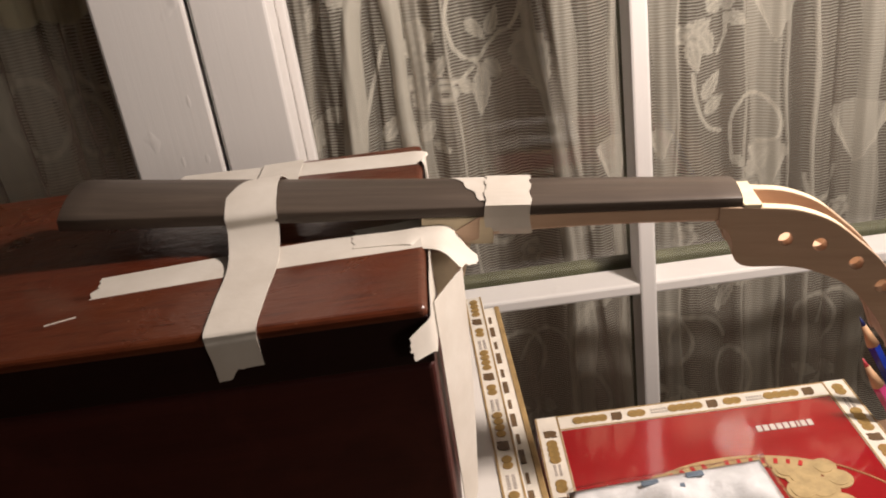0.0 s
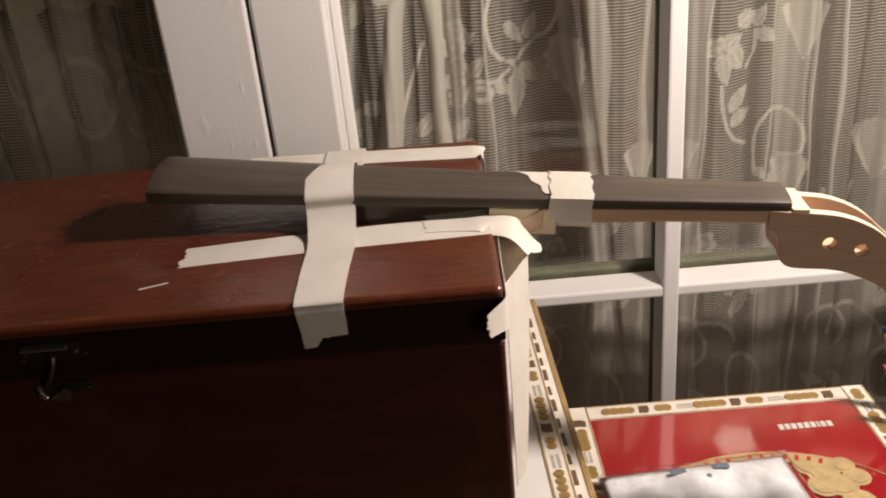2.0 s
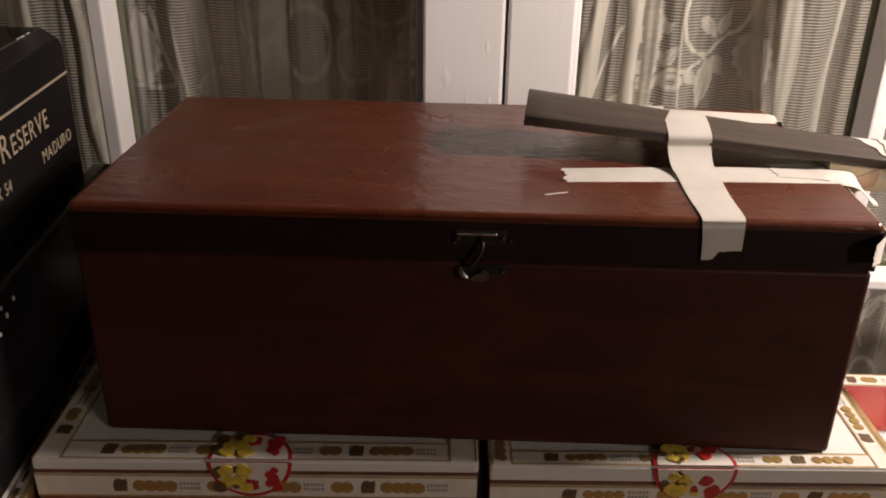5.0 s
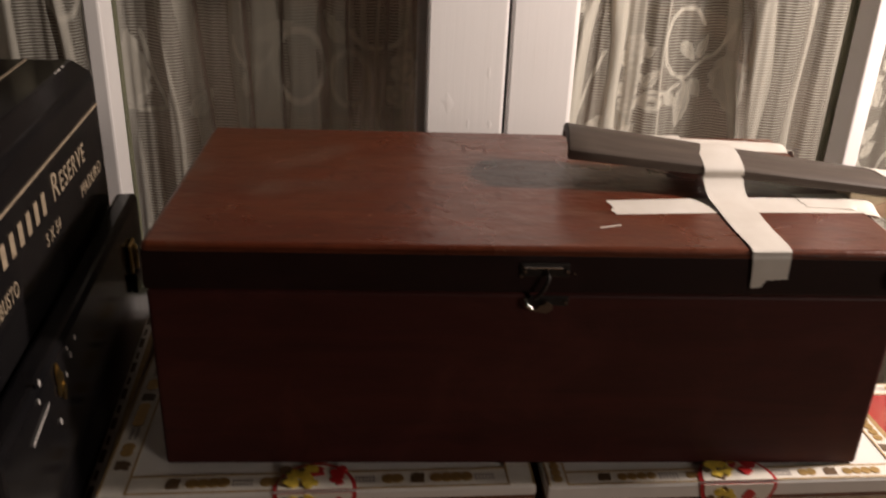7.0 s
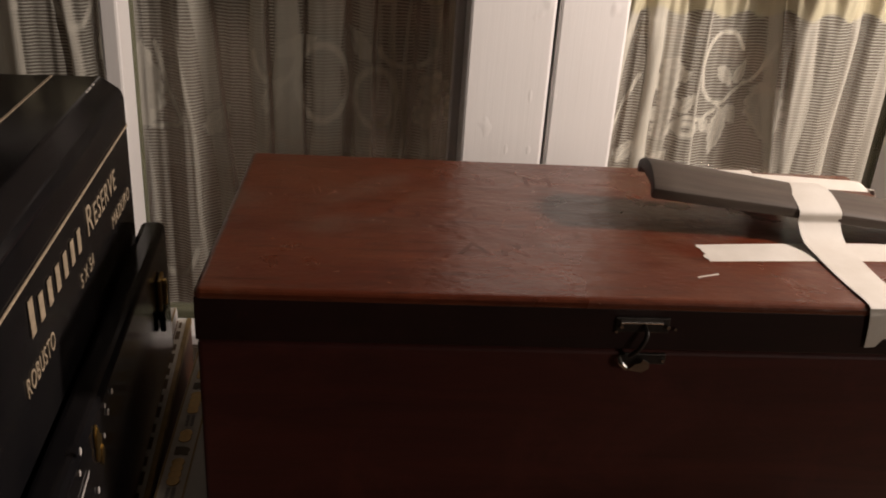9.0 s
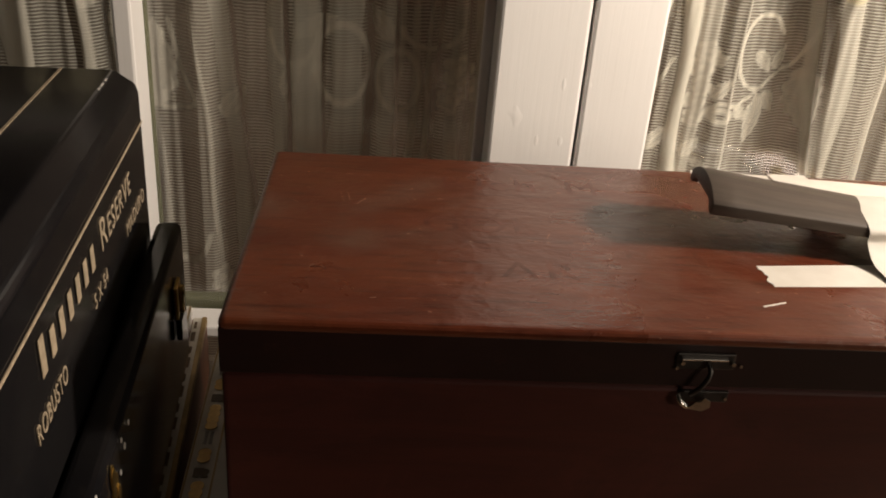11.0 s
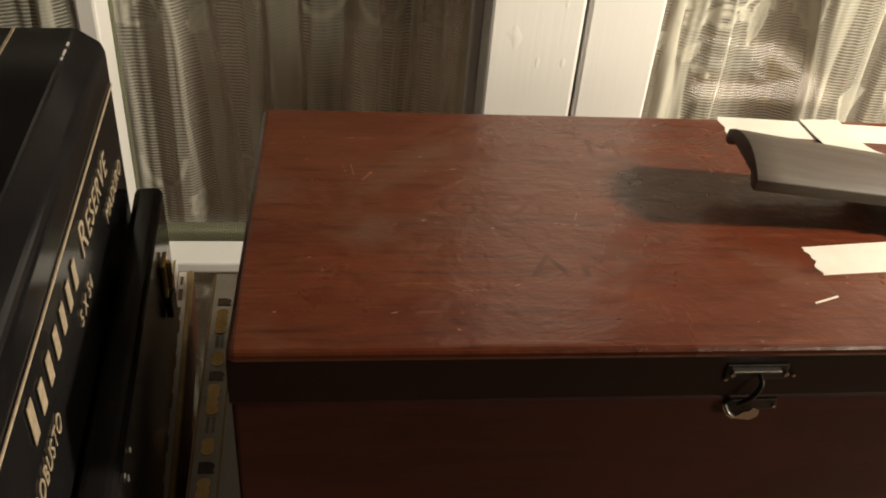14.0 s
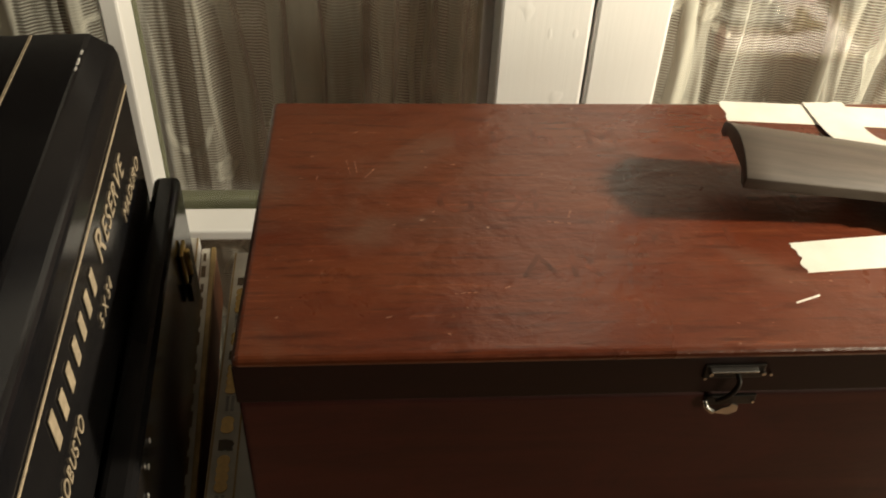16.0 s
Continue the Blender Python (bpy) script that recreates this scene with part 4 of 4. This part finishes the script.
part("scratch", moved(block(0, 0.012, 0, 0.0009, -0.0002, 0.0002), pose(0.2205, 0.0245, BH, 0, 0, 20)), TAPE, chest, "pale fresh scratch")
# nickel catch
catch = part("catch_plate", block(0.172, 0.196, -0.0007, 0.0008, SEAM + 0.0075, SEAM + 0.0150, 0.0006), TARNISH, chest, "tarnished bent catch")
for x in (0.1745, 0.1950):
    part("pin", moved(tube([(0, 0, 0), (0, 0, 0.0022)], 0.0009), pose(x, 0, SEAM + 0.0110, 90)), NICKEL, catch)
part("lip", block(0.1735, 0.1920, -0.0034, -0.0006, SEAM + 0.0132, SEAM + 0.0140, 0.0003), NICKEL, catch)
part("tongue", tube(smooth_run([(0.1845, -0.001, SEAM + 0.012), (0.1855, -0.004, SEAM + 0.008), (0.1830, -0.0045, SEAM + 0.002), (0.1795, -0.003, SEAM - 0.003)]), [0.0010] * 18 + [0.0008]), TARNISH, catch, smooth=True)
hook = part("keeper_plate", block(0.176, 0.197, -0.0003, 0.0018, SEAM - 0.0085, SEAM - 0.003, 0.0006), TARNISH, chest, "tarnished keeper")
part("tab", moved(plate([(0.1835, 0), (0.1905, -0.0012), (0.1935, 0.0008), (0.1932, 0.0038), (0.1905, 0.0052), (0.1895, 0.0034), (0.1872, 0.0030), (0.1862, 0.0018)], 0, 0.0008), pose(-0.0045, -0.0026, SEAM - 0.0095, 90)), NICKEL, hook)
part("loop", tube(smooth_run([(0.1755, -0.001, SEAM - 0.004), (0.1765, -0.003, SEAM - 0.0065), (0.1790, -0.0034, SEAM - 0.0085)]), 0.0012), NICKEL, hook, smooth=True)
for x, z in ((0.1728, 0.0082), (0.1985, 0.0098), (0.1955, -0.0060)):
    part("pin", moved(tube([(0, 0, 0), (0, 0, 0.0014)], 0.0007), pose(x, 0, SEAM + z, 90)), NICKEL, catch)
for ob in (catch, hook):
    ob.location = (0.0055, 0, 0.0015)


# ---------------- fiddle neck with fingerboard ----------------
NECK = Matrix(((0.99157186, 0.10273666, 0.07893299, 0.2142), (-0.10241269, 0.99470859, -0.00815245, 0.1022), (-0.07935288, 0.0, 0.99684659, 1.0174), (0, 0, 0, 1)))
neck = holder("fiddle_neck", NECK, "unvarnished maple fiddle neck with dark fingerboard taped over a wooden box", "fiddle neck")
FL = 0.2950


def fingerboard():
    bm = bmesh.new()
    ns, na = 24, 20
    rings = []
    for i in range(ns + 1):
        s = i / ns
        hw = 0.0232 + (0.0125 - 0.0232) * s
        side = 0.0054 - 0.0012 * s
        R = 0.042
        hollow = 0.0042 * max(0.0, 1 - s / 0.52)
        pts = []
        for k in range(na + 1):
            y = -hw + 2 * hw * k / na
            crown = math.sqrt(R * R - y * y) - math.sqrt(R * R - hw * hw)
            pts.append((y, side + crown))
        ledge = hw * 0.80
        for k in range(na + 1):
            y = hw - 2 * hw * k / na
            z = 0.0
            if abs(y) < ledge:
                z = hollow * min(1.0, (1 - (y / ledge) ** 2) * 2.2)
            pts.append((y, z))
        rings.append([bm.verts.new((s * FL, y, z)) for y, z in pts])
    n = len(rings[0])
    for a, b in zip(rings, rings[1:]):
        for k in range(n):
            bm.faces.new((a[k], b[k], b[(k + 1) % n], a[(k + 1) % n]))
    m = na + 1
    for ring, flip in ((rings[0], 1), (rings[-1], 0)):
        for k in range(na):
            q = [ring[k], ring[k + 1], ring[n - 2 - k], ring[n - 1 - k]]
            bm.faces.new(q if flip else q[::-1])
    bmesh.ops.recalc_face_normals(bm, faces=bm.faces[:])
    sharp = [e for e in bm.edges if len(e.link_faces) == 2 and e.calc_face_angle() > 0.6]
    bmesh.ops.bevel(bm, geom=sharp, offset=0.0005, segments=2, profile=0.5, affect="EDGES")
    return bm


fb = part("fingerboard", fingerboard(), EBONY, neck, "dark arched fingerboard", smooth=True)
fb.data.set_sharp_from_angle(angle=0.6)

# shaft and heel: one solid with a rounded underside
def shaft():
    bm = bmesh.new()
    prof = smooth_run([(0.1625, -0.096), (0.1650, -0.084), (0.1684, -0.0686), (0.1719, -0.0504), (0.1765, -0.0331), (0.1797, -0.0191), (0.1848, -0.0137), (0.1971, -0.0108), (0.2211, -0.0090), (0.2449, -0.0082), (0.274, -0.0083), (0.289, -0.0088)], 5)
    rings = []
    for x, zb in prof:
        hw = 0.0122 + max(0.0, (0.295 - x)) * 0.038
        if zb < -0.014:
            hw = 0.0180 - min(1.0, (-0.014 - zb) / 0.08) * 0.005
        zt = -0.0002
        xb = 0.1590
        ring = []
        if zb < -0.0145:
            depth = x - xb
            for k in range(13):
                a = math.pi * k / 12
                ring.append((xb + depth * max(0.0, math.sin(a)) ** 0.62, -hw * math.cos(a), zb))
        else:
            for k in range(13):
                a = math.pi * k / 12
                ring.append((x, -hw * math.cos(a), zt + (zb - zt) * max(0.0, math.sin(a)) ** 0.3))
        rings.append([bm.verts.new(p) for p in ring])
    for a, b in zip(rings, rings[1:]):
        for k in range(12):
            bm.faces.new((a[k], a[k + 1], b[k + 1], b[k]))
        bm.faces.new((a[12], a[0], b[0], b[12]))
    bm.faces.new(rings[0])
    bm.faces.new(rings[-1][::-1])
    bmesh.ops.recalc_face_normals(bm, faces=bm.faces[:])
    return bm


for piece_name, wood, low in (("shaft", MAPLE, False), ("heel", PALE, True)):
    bm = shaft()
    gone = [f for f in bm.faces if (f.calc_center_median().z < -0.0165) != low]
    bmesh.ops.delete(bm, geom=gone, context="FACES")
    sh = part(piece_name, bm, wood, neck, "pale rounded heel" if low else "", smooth=True)
    sh.data.set_sharp_from_angle(angle=0.7)
part("root_block", block(0.1590, 0.1900, -0.0168, 0.0168, -0.0130, -0.0003, 0.0008), PALE, neck, "pale fresh-cut root")

upper = [(0.2952, -0.0004), (0.3035, -0.0008)] + smooth_run([(0.3035, -0.0008), (0.3185, -0.0023), (0.3328, -0.0078), (0.3456, -0.0178), (0.3558, -0.0273), (0.368, -0.043), (0.378, -0.060)], 5)[1:]
lower = smooth_run([(0.366, -0.072), (0.3592, -0.0570), (0.3441, -0.0388), (0.3290, -0.0309), (0.3169, -0.0280), (0.3005, -0.0277), (0.2950, -0.0255), (0.2930, -0.0215), (0.2923, -0.0160), (0.2895, -0.0105), (0.2860, -0.0090)], 5)
outline = upper + lower + [(0.2860, -0.0004)]
holes = [disc(x, z, 0.0034, 18) for x, z in ((0.3141, -0.0151), (0.3287, -0.0181), (0.3450, -0.0271), (0.3575, -0.0385))]
cutout("cheek", outline, holes, -0.0132, -0.0080, MAPLE, neck, bevel=0.0004)
cutout("cheek", outline, holes, 0.0080, 0.0132, MAPLE, neck, bevel=0.0004)
inner = [(0.2860, -0.0006), (0.3030, -0.0012), (0.3125, -0.0190), (0.3270, -0.0225), (0.3410, -0.0300), (0.354, -0.0420), (0.368, -0.0600)] + [(x, z + 0.0004) for x, z in lower]
cutout("pegbox_floor", inner, [], -0.0080, 0.0080, MAPLE, neck)
for y0, y1 in ((-0.0131, -0.0081), (0.0081, 0.0131)):
    bm = bmesh.new()
    top = upper[1:]
    vs = []
    for x, z in top:
        vs.append((bm.verts.new((x, y0, z + 0.0005)), bm.verts.new((x, y1, z + 0.0005)), bm.verts.new((x, y1, z - 0.0002)), bm.verts.new((x, y0, z - 0.0002))))
    for a, b in zip(vs, vs[1:]):
        for k in range(4):
            bm.faces.new((a[k], a[(k + 1) % 4], b[(k + 1) % 4], b[k]))
    bm.faces.new(vs[0])
    bm.faces.new(vs[-1][::-1])
    bmesh.ops.recalc_face_normals(bm, faces=bm.faces[:])
    part("cheek_edge", bm, PALE, neck, "pale sawn edge")
part("nut_seat", moved(block(0.2953, 0.3030, -0.0131, 0.0131, -0.0006, 0.0014, 0.0004), Matrix.Identity(4)), PALE, neck, "pale sawn nut seat")


# ---------------- masking tape ----------------
def tape(points, widths, label, across=None, ragged=(1, 1), seed=0, lift=0.00025, slant=0.0):
    """A ribbon of tape along a run of points. across: the ribbon's crosswise direction, one for each point or one for all."""
    run = [Vector(p) for p in smooth_run(points, 6)]
    n = len(run)
    if isinstance(across, list):
        acr = [Vector(p) for p in smooth_run(across, 6)]
    else:
        acr = [Vector(across)] * n
    if isinstance(widths, (list, tuple)):
        wid = [p[0] for p in smooth_run([(w, 0) for w in widths], 6)]
    else:
        wid = [widths] * n
    nw = 14
    bm = bmesh.new()
    grid = []
    for i, p in enumerate(run):
        d = (run[min(i + 1, n - 1)] - run[max(i - 1, 0)]).normalized()
        c = (acr[i] - d * acr[i].dot(d)).normalized()
        up = c.cross(d)
        if up.length < 0.1:
            up = Vector((0, 0, 1))
        row = []
        for k in range(nw + 1):
            s = k / nw - 0.5
            q = p + c * (wid[i] * s) + up * (noise.noise(p * 90 + c * (s * 2 + seed)) * 0.00008)
            if i == 0 and ragged[0]:
                q += d * slant * s
                q -= d * 0.0032 * noise.noise(Vector((s * 5 + seed * 3.1, seed, 0.5))) * ragged[0] + d * 0.0008 * noise.noise(Vector((s * 21, seed, 3)))
            if i == n - 1 and ragged[1]:
                q += d * 0.0032 * noise.noise(Vector((s * 5 + seed * 5.7, seed, 1.5))) * ragged[1] + d * 0.0008 * noise.noise(Vector((s * 21, seed, 7)))
            row.append(q)
        grid.append((row, up))
    top = [[bm.verts.new(q + up * lift) for q in row] for row, up in grid]
    low = [[bm.verts.new(q - up * 0.00002) for q in row] for row, up in grid]
    for i in range(n - 1):
        for k in range(nw):
            bm.faces.new((top[i][k], top[i][k + 1], top[i + 1][k + 1], top[i + 1][k]))
            bm.faces.new((low[i][k + 1], low[i][k], low[i + 1][k], low[i + 1][k + 1]))
        for k in (0, nw):
            bm.faces.new((top[i][k], low[i][k], low[i + 1][k], top[i + 1][k]))
    for i in (0, n - 1):
        for k in range(nw):
            bm.faces.new((top[i][k], top[i][k + 1], low[i][k + 1], low[i][k]))
    bmesh.ops.recalc_face_normals(bm, faces=bm.faces[:])
    strip = part("masking_tape", bm, TAPE, None, "", True)
    strip.data.set_sharp_from_angle(angle=0.6)
    return tagged(strip, label, "masking tape", "strips of masking tape")


Z1 = 1.0002
# along the lid, near and far side of the fingerboard
tape([(0.2325, 0.0525, Z1), (0.265, 0.0555, Z1), (0.31, 0.0590, Z1), (0.345, 0.0605, Z1), (0.3695, 0.0615, Z1)], [0.0195, 0.0205, 0.0215, 0.0225, 0.0225], "strip of cream masking tape stuck along the lid", (0, 1, 0), (1.0, 0), 1)
tape([(0.238, 0.1735, Z1), (0.28, 0.1700, Z1), (0.32, 0.1665, Z1), (0.355, 0.1625, Z1), (0.3695, 0.1605, Z1), (0.3725, 0.1595, 0.998), (0.3728, 0.158, 0.988)], 0.0205, "strip of cream masking tape along the far side of the lid", (0, 1, 0), (0.4, 1.0), 2)
# over the fingerboard, from the front face to the back of the lid
over = [(0.2995, -0.0009, 0.9838), (0.2992, -0.0009, 0.9905), (0.2987, -0.0006, 0.9975), (0.2986, 0.0030, Z1 + 0.0002), (0.2984, 0.028, Z1 + 0.0002), (0.2990, 0.050, Z1 + 0.0008), (0.2982, 0.0640, 1.0032), (0.2978, 0.0722, 1.0098), (0.2977, 0.0731, 1.0156), (0.2975, 0.0832, 1.0200), (0.2972, 0.0937, 1.0215), (0.2968, 0.1042, 1.0200), (0.2964, 0.1145, 1.0156), (0.2960, 0.124, 1.0100), (0.2956, 0.142, 1.0030), (0.2952, 0.158, Z1 + 0.0008), (0.2950, 0.1812, Z1 + 0.0004)]
tape(over, [0.0180, 0.0184, 0.0192, 0.0196, 0.0204, 0.0212, 0.0220] + [0.0224] * 10, "cream masking tape pulled over the fingerboard and down the front", (1, 0.03, 0), (0.8, 0.4), 3, 0.0003, slant=0.008)
# folded over the right end onto the heel
tape([(0.340, 0.0665, Z1 + 0.00028), (0.356, 0.0662, Z1 + 0.0003), (0.3690, 0.0645, Z1 + 0.0006), (0.3785, 0.0590, 0.9985), (0.3885, 0.0515, 0.9900)], [0.019, 0.0215, 0.0240, 0.0230, 0.0185], "crumpled masking tape folded over the box edge onto the heel", [(0, 1, 0), (0, 1, 0), (0, 1, 0.05), (-0.3, 0.9, 0.3), (-0.35, 0.85, 0.4)], (0.8, 1.0), 4, 0.0004)
# round the front right corner
tape([(0.3635, -0.0100, 0.9880), (0.3675, -0.0058, 0.9885), (0.3714, -0.0010, 0.9885), (0.3722, 0.0040, 0.9880), (0.3722, 0.020, 0.9860), (0.3725, 0.038, 0.9850), (0.3728, 0.0560, 0.9850)], [0.010, 0.012, 0.014, 0.018, 0.024, 0.026, 0.028], "torn masking tape wrapped round the box corner", (0, 0, 1), (0.9, 0), 5, 0.0003)
tape([(0.3790, 0.0340, 0.9900), (0.3786, 0.0332, 0.964), (0.3778, 0.0314, 0.935), (0.3768, 0.0292, 0.908), (0.3756, 0.0264, 0.884)], [0.031, 0.029, 0.025, 0.020, 0.014], "masking tape stretched down the end of the box beside the heel", (0.40, 0.92, 0), (0, 0.6), 6, 0.0003)


def neck_tape():
    """A band round neck and fingerboard with a torn flap on top."""
    bm = bmesh.new()
    ring_pts = []
    x0, x1 = 0.1868, 0.2062
    for k in range(13):
        y = -0.0170 + 0.034 * k / 12
        z = 0.0055 + math.sqrt(0.042 ** 2 - y * y) - math.sqrt(0.042 ** 2 - 0.0168 ** 2)
        ring_pts.append((y, z - 0.0002))
    for k in range(13):
        a = math.pi * k / 12
        ring_pts.append((0.0170 * math.cos(a), -0.0004 - 0.0120 * max(0.0, math.sin(a)) ** 0.6))
    cols = [x0, x0 + 0.006, x0 + 0.012, x1]
    grid = [[bm.verts.new((x + 0.0006 * math.sin(i * 1.7) * (j in (0, 3)), y, z)) for i, (y, z) in enumerate(ring_pts)] for j, x in enumerate(cols)]
    n = len(ring_pts)
    for a, b in zip(grid, grid[1:]):
        for k in range(n):
            bm.faces.new((a[k], b[k], b[(k + 1) % n], a[(k + 1) % n]))
    torn = smooth_run([(-0.0135, 0.1845), (-0.0110, 0.1830), (-0.0075, 0.1822), (-0.0035, 0.1782), (0.0025, 0.1768), (0.0085, 0.1733), (0.0125, 0.1705), (0.0150, 0.1695)], 3)
    cols = []
    for y, xl in torn:
        z = 0.00455 + math.sqrt(0.042 ** 2 - y * y) - math.sqrt(0.042 ** 2 - 0.0172 ** 2)
        cols.append([bm.verts.new((xl + (0.1875 - xl) * k / 4, y, z)) for k in range(5)])
    for c, d in zip(cols, cols[1:]):
        for k in range(4):
            bm.faces.new((c[k], c[k + 1], d[k + 1], d[k]))
    bmesh.ops.recalc_face_normals(bm, faces=bm.faces[:])
    bmesh.ops.solidify(bm, geom=bm.faces[:], thickness=-0.0003)
    moved(bm, NECK)
    return tagged(part("masking_tape", bm, TAPE, None), "band of masking tape round the neck with a torn flap", "masking tape", "strips of masking tape")


neck_tape()

# ---------------- black boxes ----------------
YAW = 4.9
black = holder("black_cigar_box", pose(-0.0686, 0.169, 0.861, 0, 0, YAW), "tall black lacquered cigar box with gold print", "cigar box")
# local: x to the left is minus, y toward the back; right back edge at the origin
bm = bmesh.new()
TOP = 1.0450 - 0.861
prof = [(0, 0), (0, TOP - 0.0110), (-0.0015, TOP - 0.0068), (-0.0112, TOP), (-0.19, TOP), (-0.19, 0)]
BD = 0.30
a = [bm.verts.new((x, 0, z)) for x, z in prof]
b = [bm.verts.new((x, -BD, z)) for x, z in prof]
bm.faces.new(a)
bm.faces.new(b[::-1])
for i in range(len(prof)):
    bm.faces.new((a[i], b[i], b[(i + 1) % len(prof)], a[(i + 1) % len(prof)]))
bmesh.ops.recalc_face_normals(bm, faces=bm.faces[:])
bmesh.ops.bevel(bm, geom=bm.edges[:], offset=0.0012, segments=2, profile=0.5, affect="EDGES")
part("shell", bm, BLACK, black)
FACE = Matrix.Translation((0.0004, 0, 0)) @ Matrix(((0, 0, 1, 0), (1, 0, 0, 0), (0, 1, 0, 0), (0, 0, 0, 1)))
part("gold_stripe", moved(block(-BD + 0.002, -0.002, 0.1563, 0.1577, 0, 0.0004), FACE), PALEGOLD, black, "thin gold line")
part("gold_stripe", block(-0.0372, -0.0360, -BD + 0.002, -0.002, TOP, TOP + 0.0004), PALEGOLD, black, "thin gold line")


def word_bars(name, x, z, heights, step, mat, label="", width=0.3):
    """A word that may not be spelt out, as one upright bar for each letter."""
    for i, h in enumerate(heights):
        if h > 0:
            part(name, moved(block(x + i * step, x + i * step + step * width, z, z + h, 0, 0.0003), FACE), mat, black, label)


word_bars("name_bar", -0.205, 0.1345, [0.0150] + [0.0112] * 6, 0.0124, PALEGOLD, "gold printed bar", 0.45)
word("grade_letter", "R", 0.0210, PALEGOLD, black, FACE @ pose(-0.1120, 0.1345, 0))
word("grade_letter", "ESERVE", 0.0158, PALEGOLD, black, FACE @ pose(-0.0975, 0.1345, 0), 0.97)
word("size_letter", "ROBUSTO", 0.0110, PALEGOLD, black, FACE @ pose(-0.2180, 0.1165, 0), 0.72)
word("size_number", "5 X 54", 0.0095, PALEGOLD, black, FACE @ pose(-0.1320, 0.1180, 0), 0.95)
word("leaf_letter", "MADURO", 0.0105, PALEGOLD, black, FACE @ pose(-0.0605, 0.1170, 0), 1.0)
for y, ln in ((-0.018, 0.004), (-0.026, 0.006), (-0.034, 0.003)):
    part("scuff", block(-0.0118, -0.0110, y - ln, y, TOP - 0.0006, TOP + 0.0002), SILVERINK, black, "pale scuff on the edge")

small = holder("slim_black_box", pose(-0.0547, 0.1845, 0.861, 0, 0, YAW), "slim black box with rounded top and small brass clasp", "box")
part("shell", block(-0.0142, 0, -0.285, 0, 0, 0.0920, 0.0038, 3), BLACK, small)
clasp = part("clasp", moved(block(-0.049, -0.035, 0.054, 0.074, 0, 0.0022, 0.0008), FACE), BRASS, small, "small brass clasp")
part("pin", moved(tube([(-0.042, 0.056, 0), (-0.042, 0.072, 0)], 0.0018), FACE @ pose(0, 0, 0.003)), BRASS, clasp, smooth=True)
part("catch", moved(block(-0.048, -0.037, 0.040, 0.053, 0, 0.0035, 0.001), FACE), BLACK, small)
for k in range(7):
    part("crest_leaf", moved(plate(disc(-0.207 + 0.0035 * math.cos(k * 2.1), 0.0765 + 0.0080 * math.sin(k * 1.7), 0.0026, 9, 1.5), 0, 0.0005 + 0.0001 * k), FACE), BRASS, small, "embossed gold crest")
for x, y, r in ((-0.176, 0.083, 0.0010), (-0.186, 0.079, 0.0012), (-0.190, 0.085, 0.0009), (-0.196, 0.074, 0.0010), (-0.232, 0.093, 0.0013), (-0.236, 0.086, 0.0010), (-0.214, 0.060, 0.0012)):
    part("silver_fleck", moved(plate(disc(x, y, r, 7, 1.4), 0, 0.0004), FACE), SILVERINK, small)
part("pale_dash", moved(plate([(-0.226, 0.0765), (-0.2235, 0.0775), (-0.249, 0.0745), (-0.2505, 0.0730)], 0, 0.0004), FACE), SILVERINK, small, "pale printed dash")


# ---------------- coloured pencils ----------------
def pencil(tip, foot, lacquer, lead, label):
    tip, foot = Vector(tip), Vector(foot)
    d = (foot - tip).normalized()
    ln = (foot - tip).length
    ob = holder("coloured_pencil", Matrix.Translation(foot) @ (-d).to_track_quat("Z", "Y").to_matrix().to_4x4(), label, "pencil", "coloured pencils")
    part("barrel", tube([(0, 0, 0), (0, 0, ln - 0.021)], 0.0038, 6), lacquer, ob)
    part("sharpened_wood", tube([(0, 0, ln - 0.021), (0, 0, ln - 0.006)], [0.0037, 0.0014], 14), CEDAR, ob, smooth=True)
    part("lead", tube([(0, 0, ln - 0.0062), (0, 0, ln)], [0.0014, 0.0003], 10), lead, ob, smooth=True)


pencil((0.613, 0.165, 0.862), (0.662, 0.155, 0.7512), BLUE, BLUELEAD, "sharpened blue coloured pencil leaning by the red box")
pencil((0.610, 0.152, 0.842), (0.655, 0.138, 0.7512), PINK, PINKLEAD, "sharpened pink coloured pencil leaning by the red box")
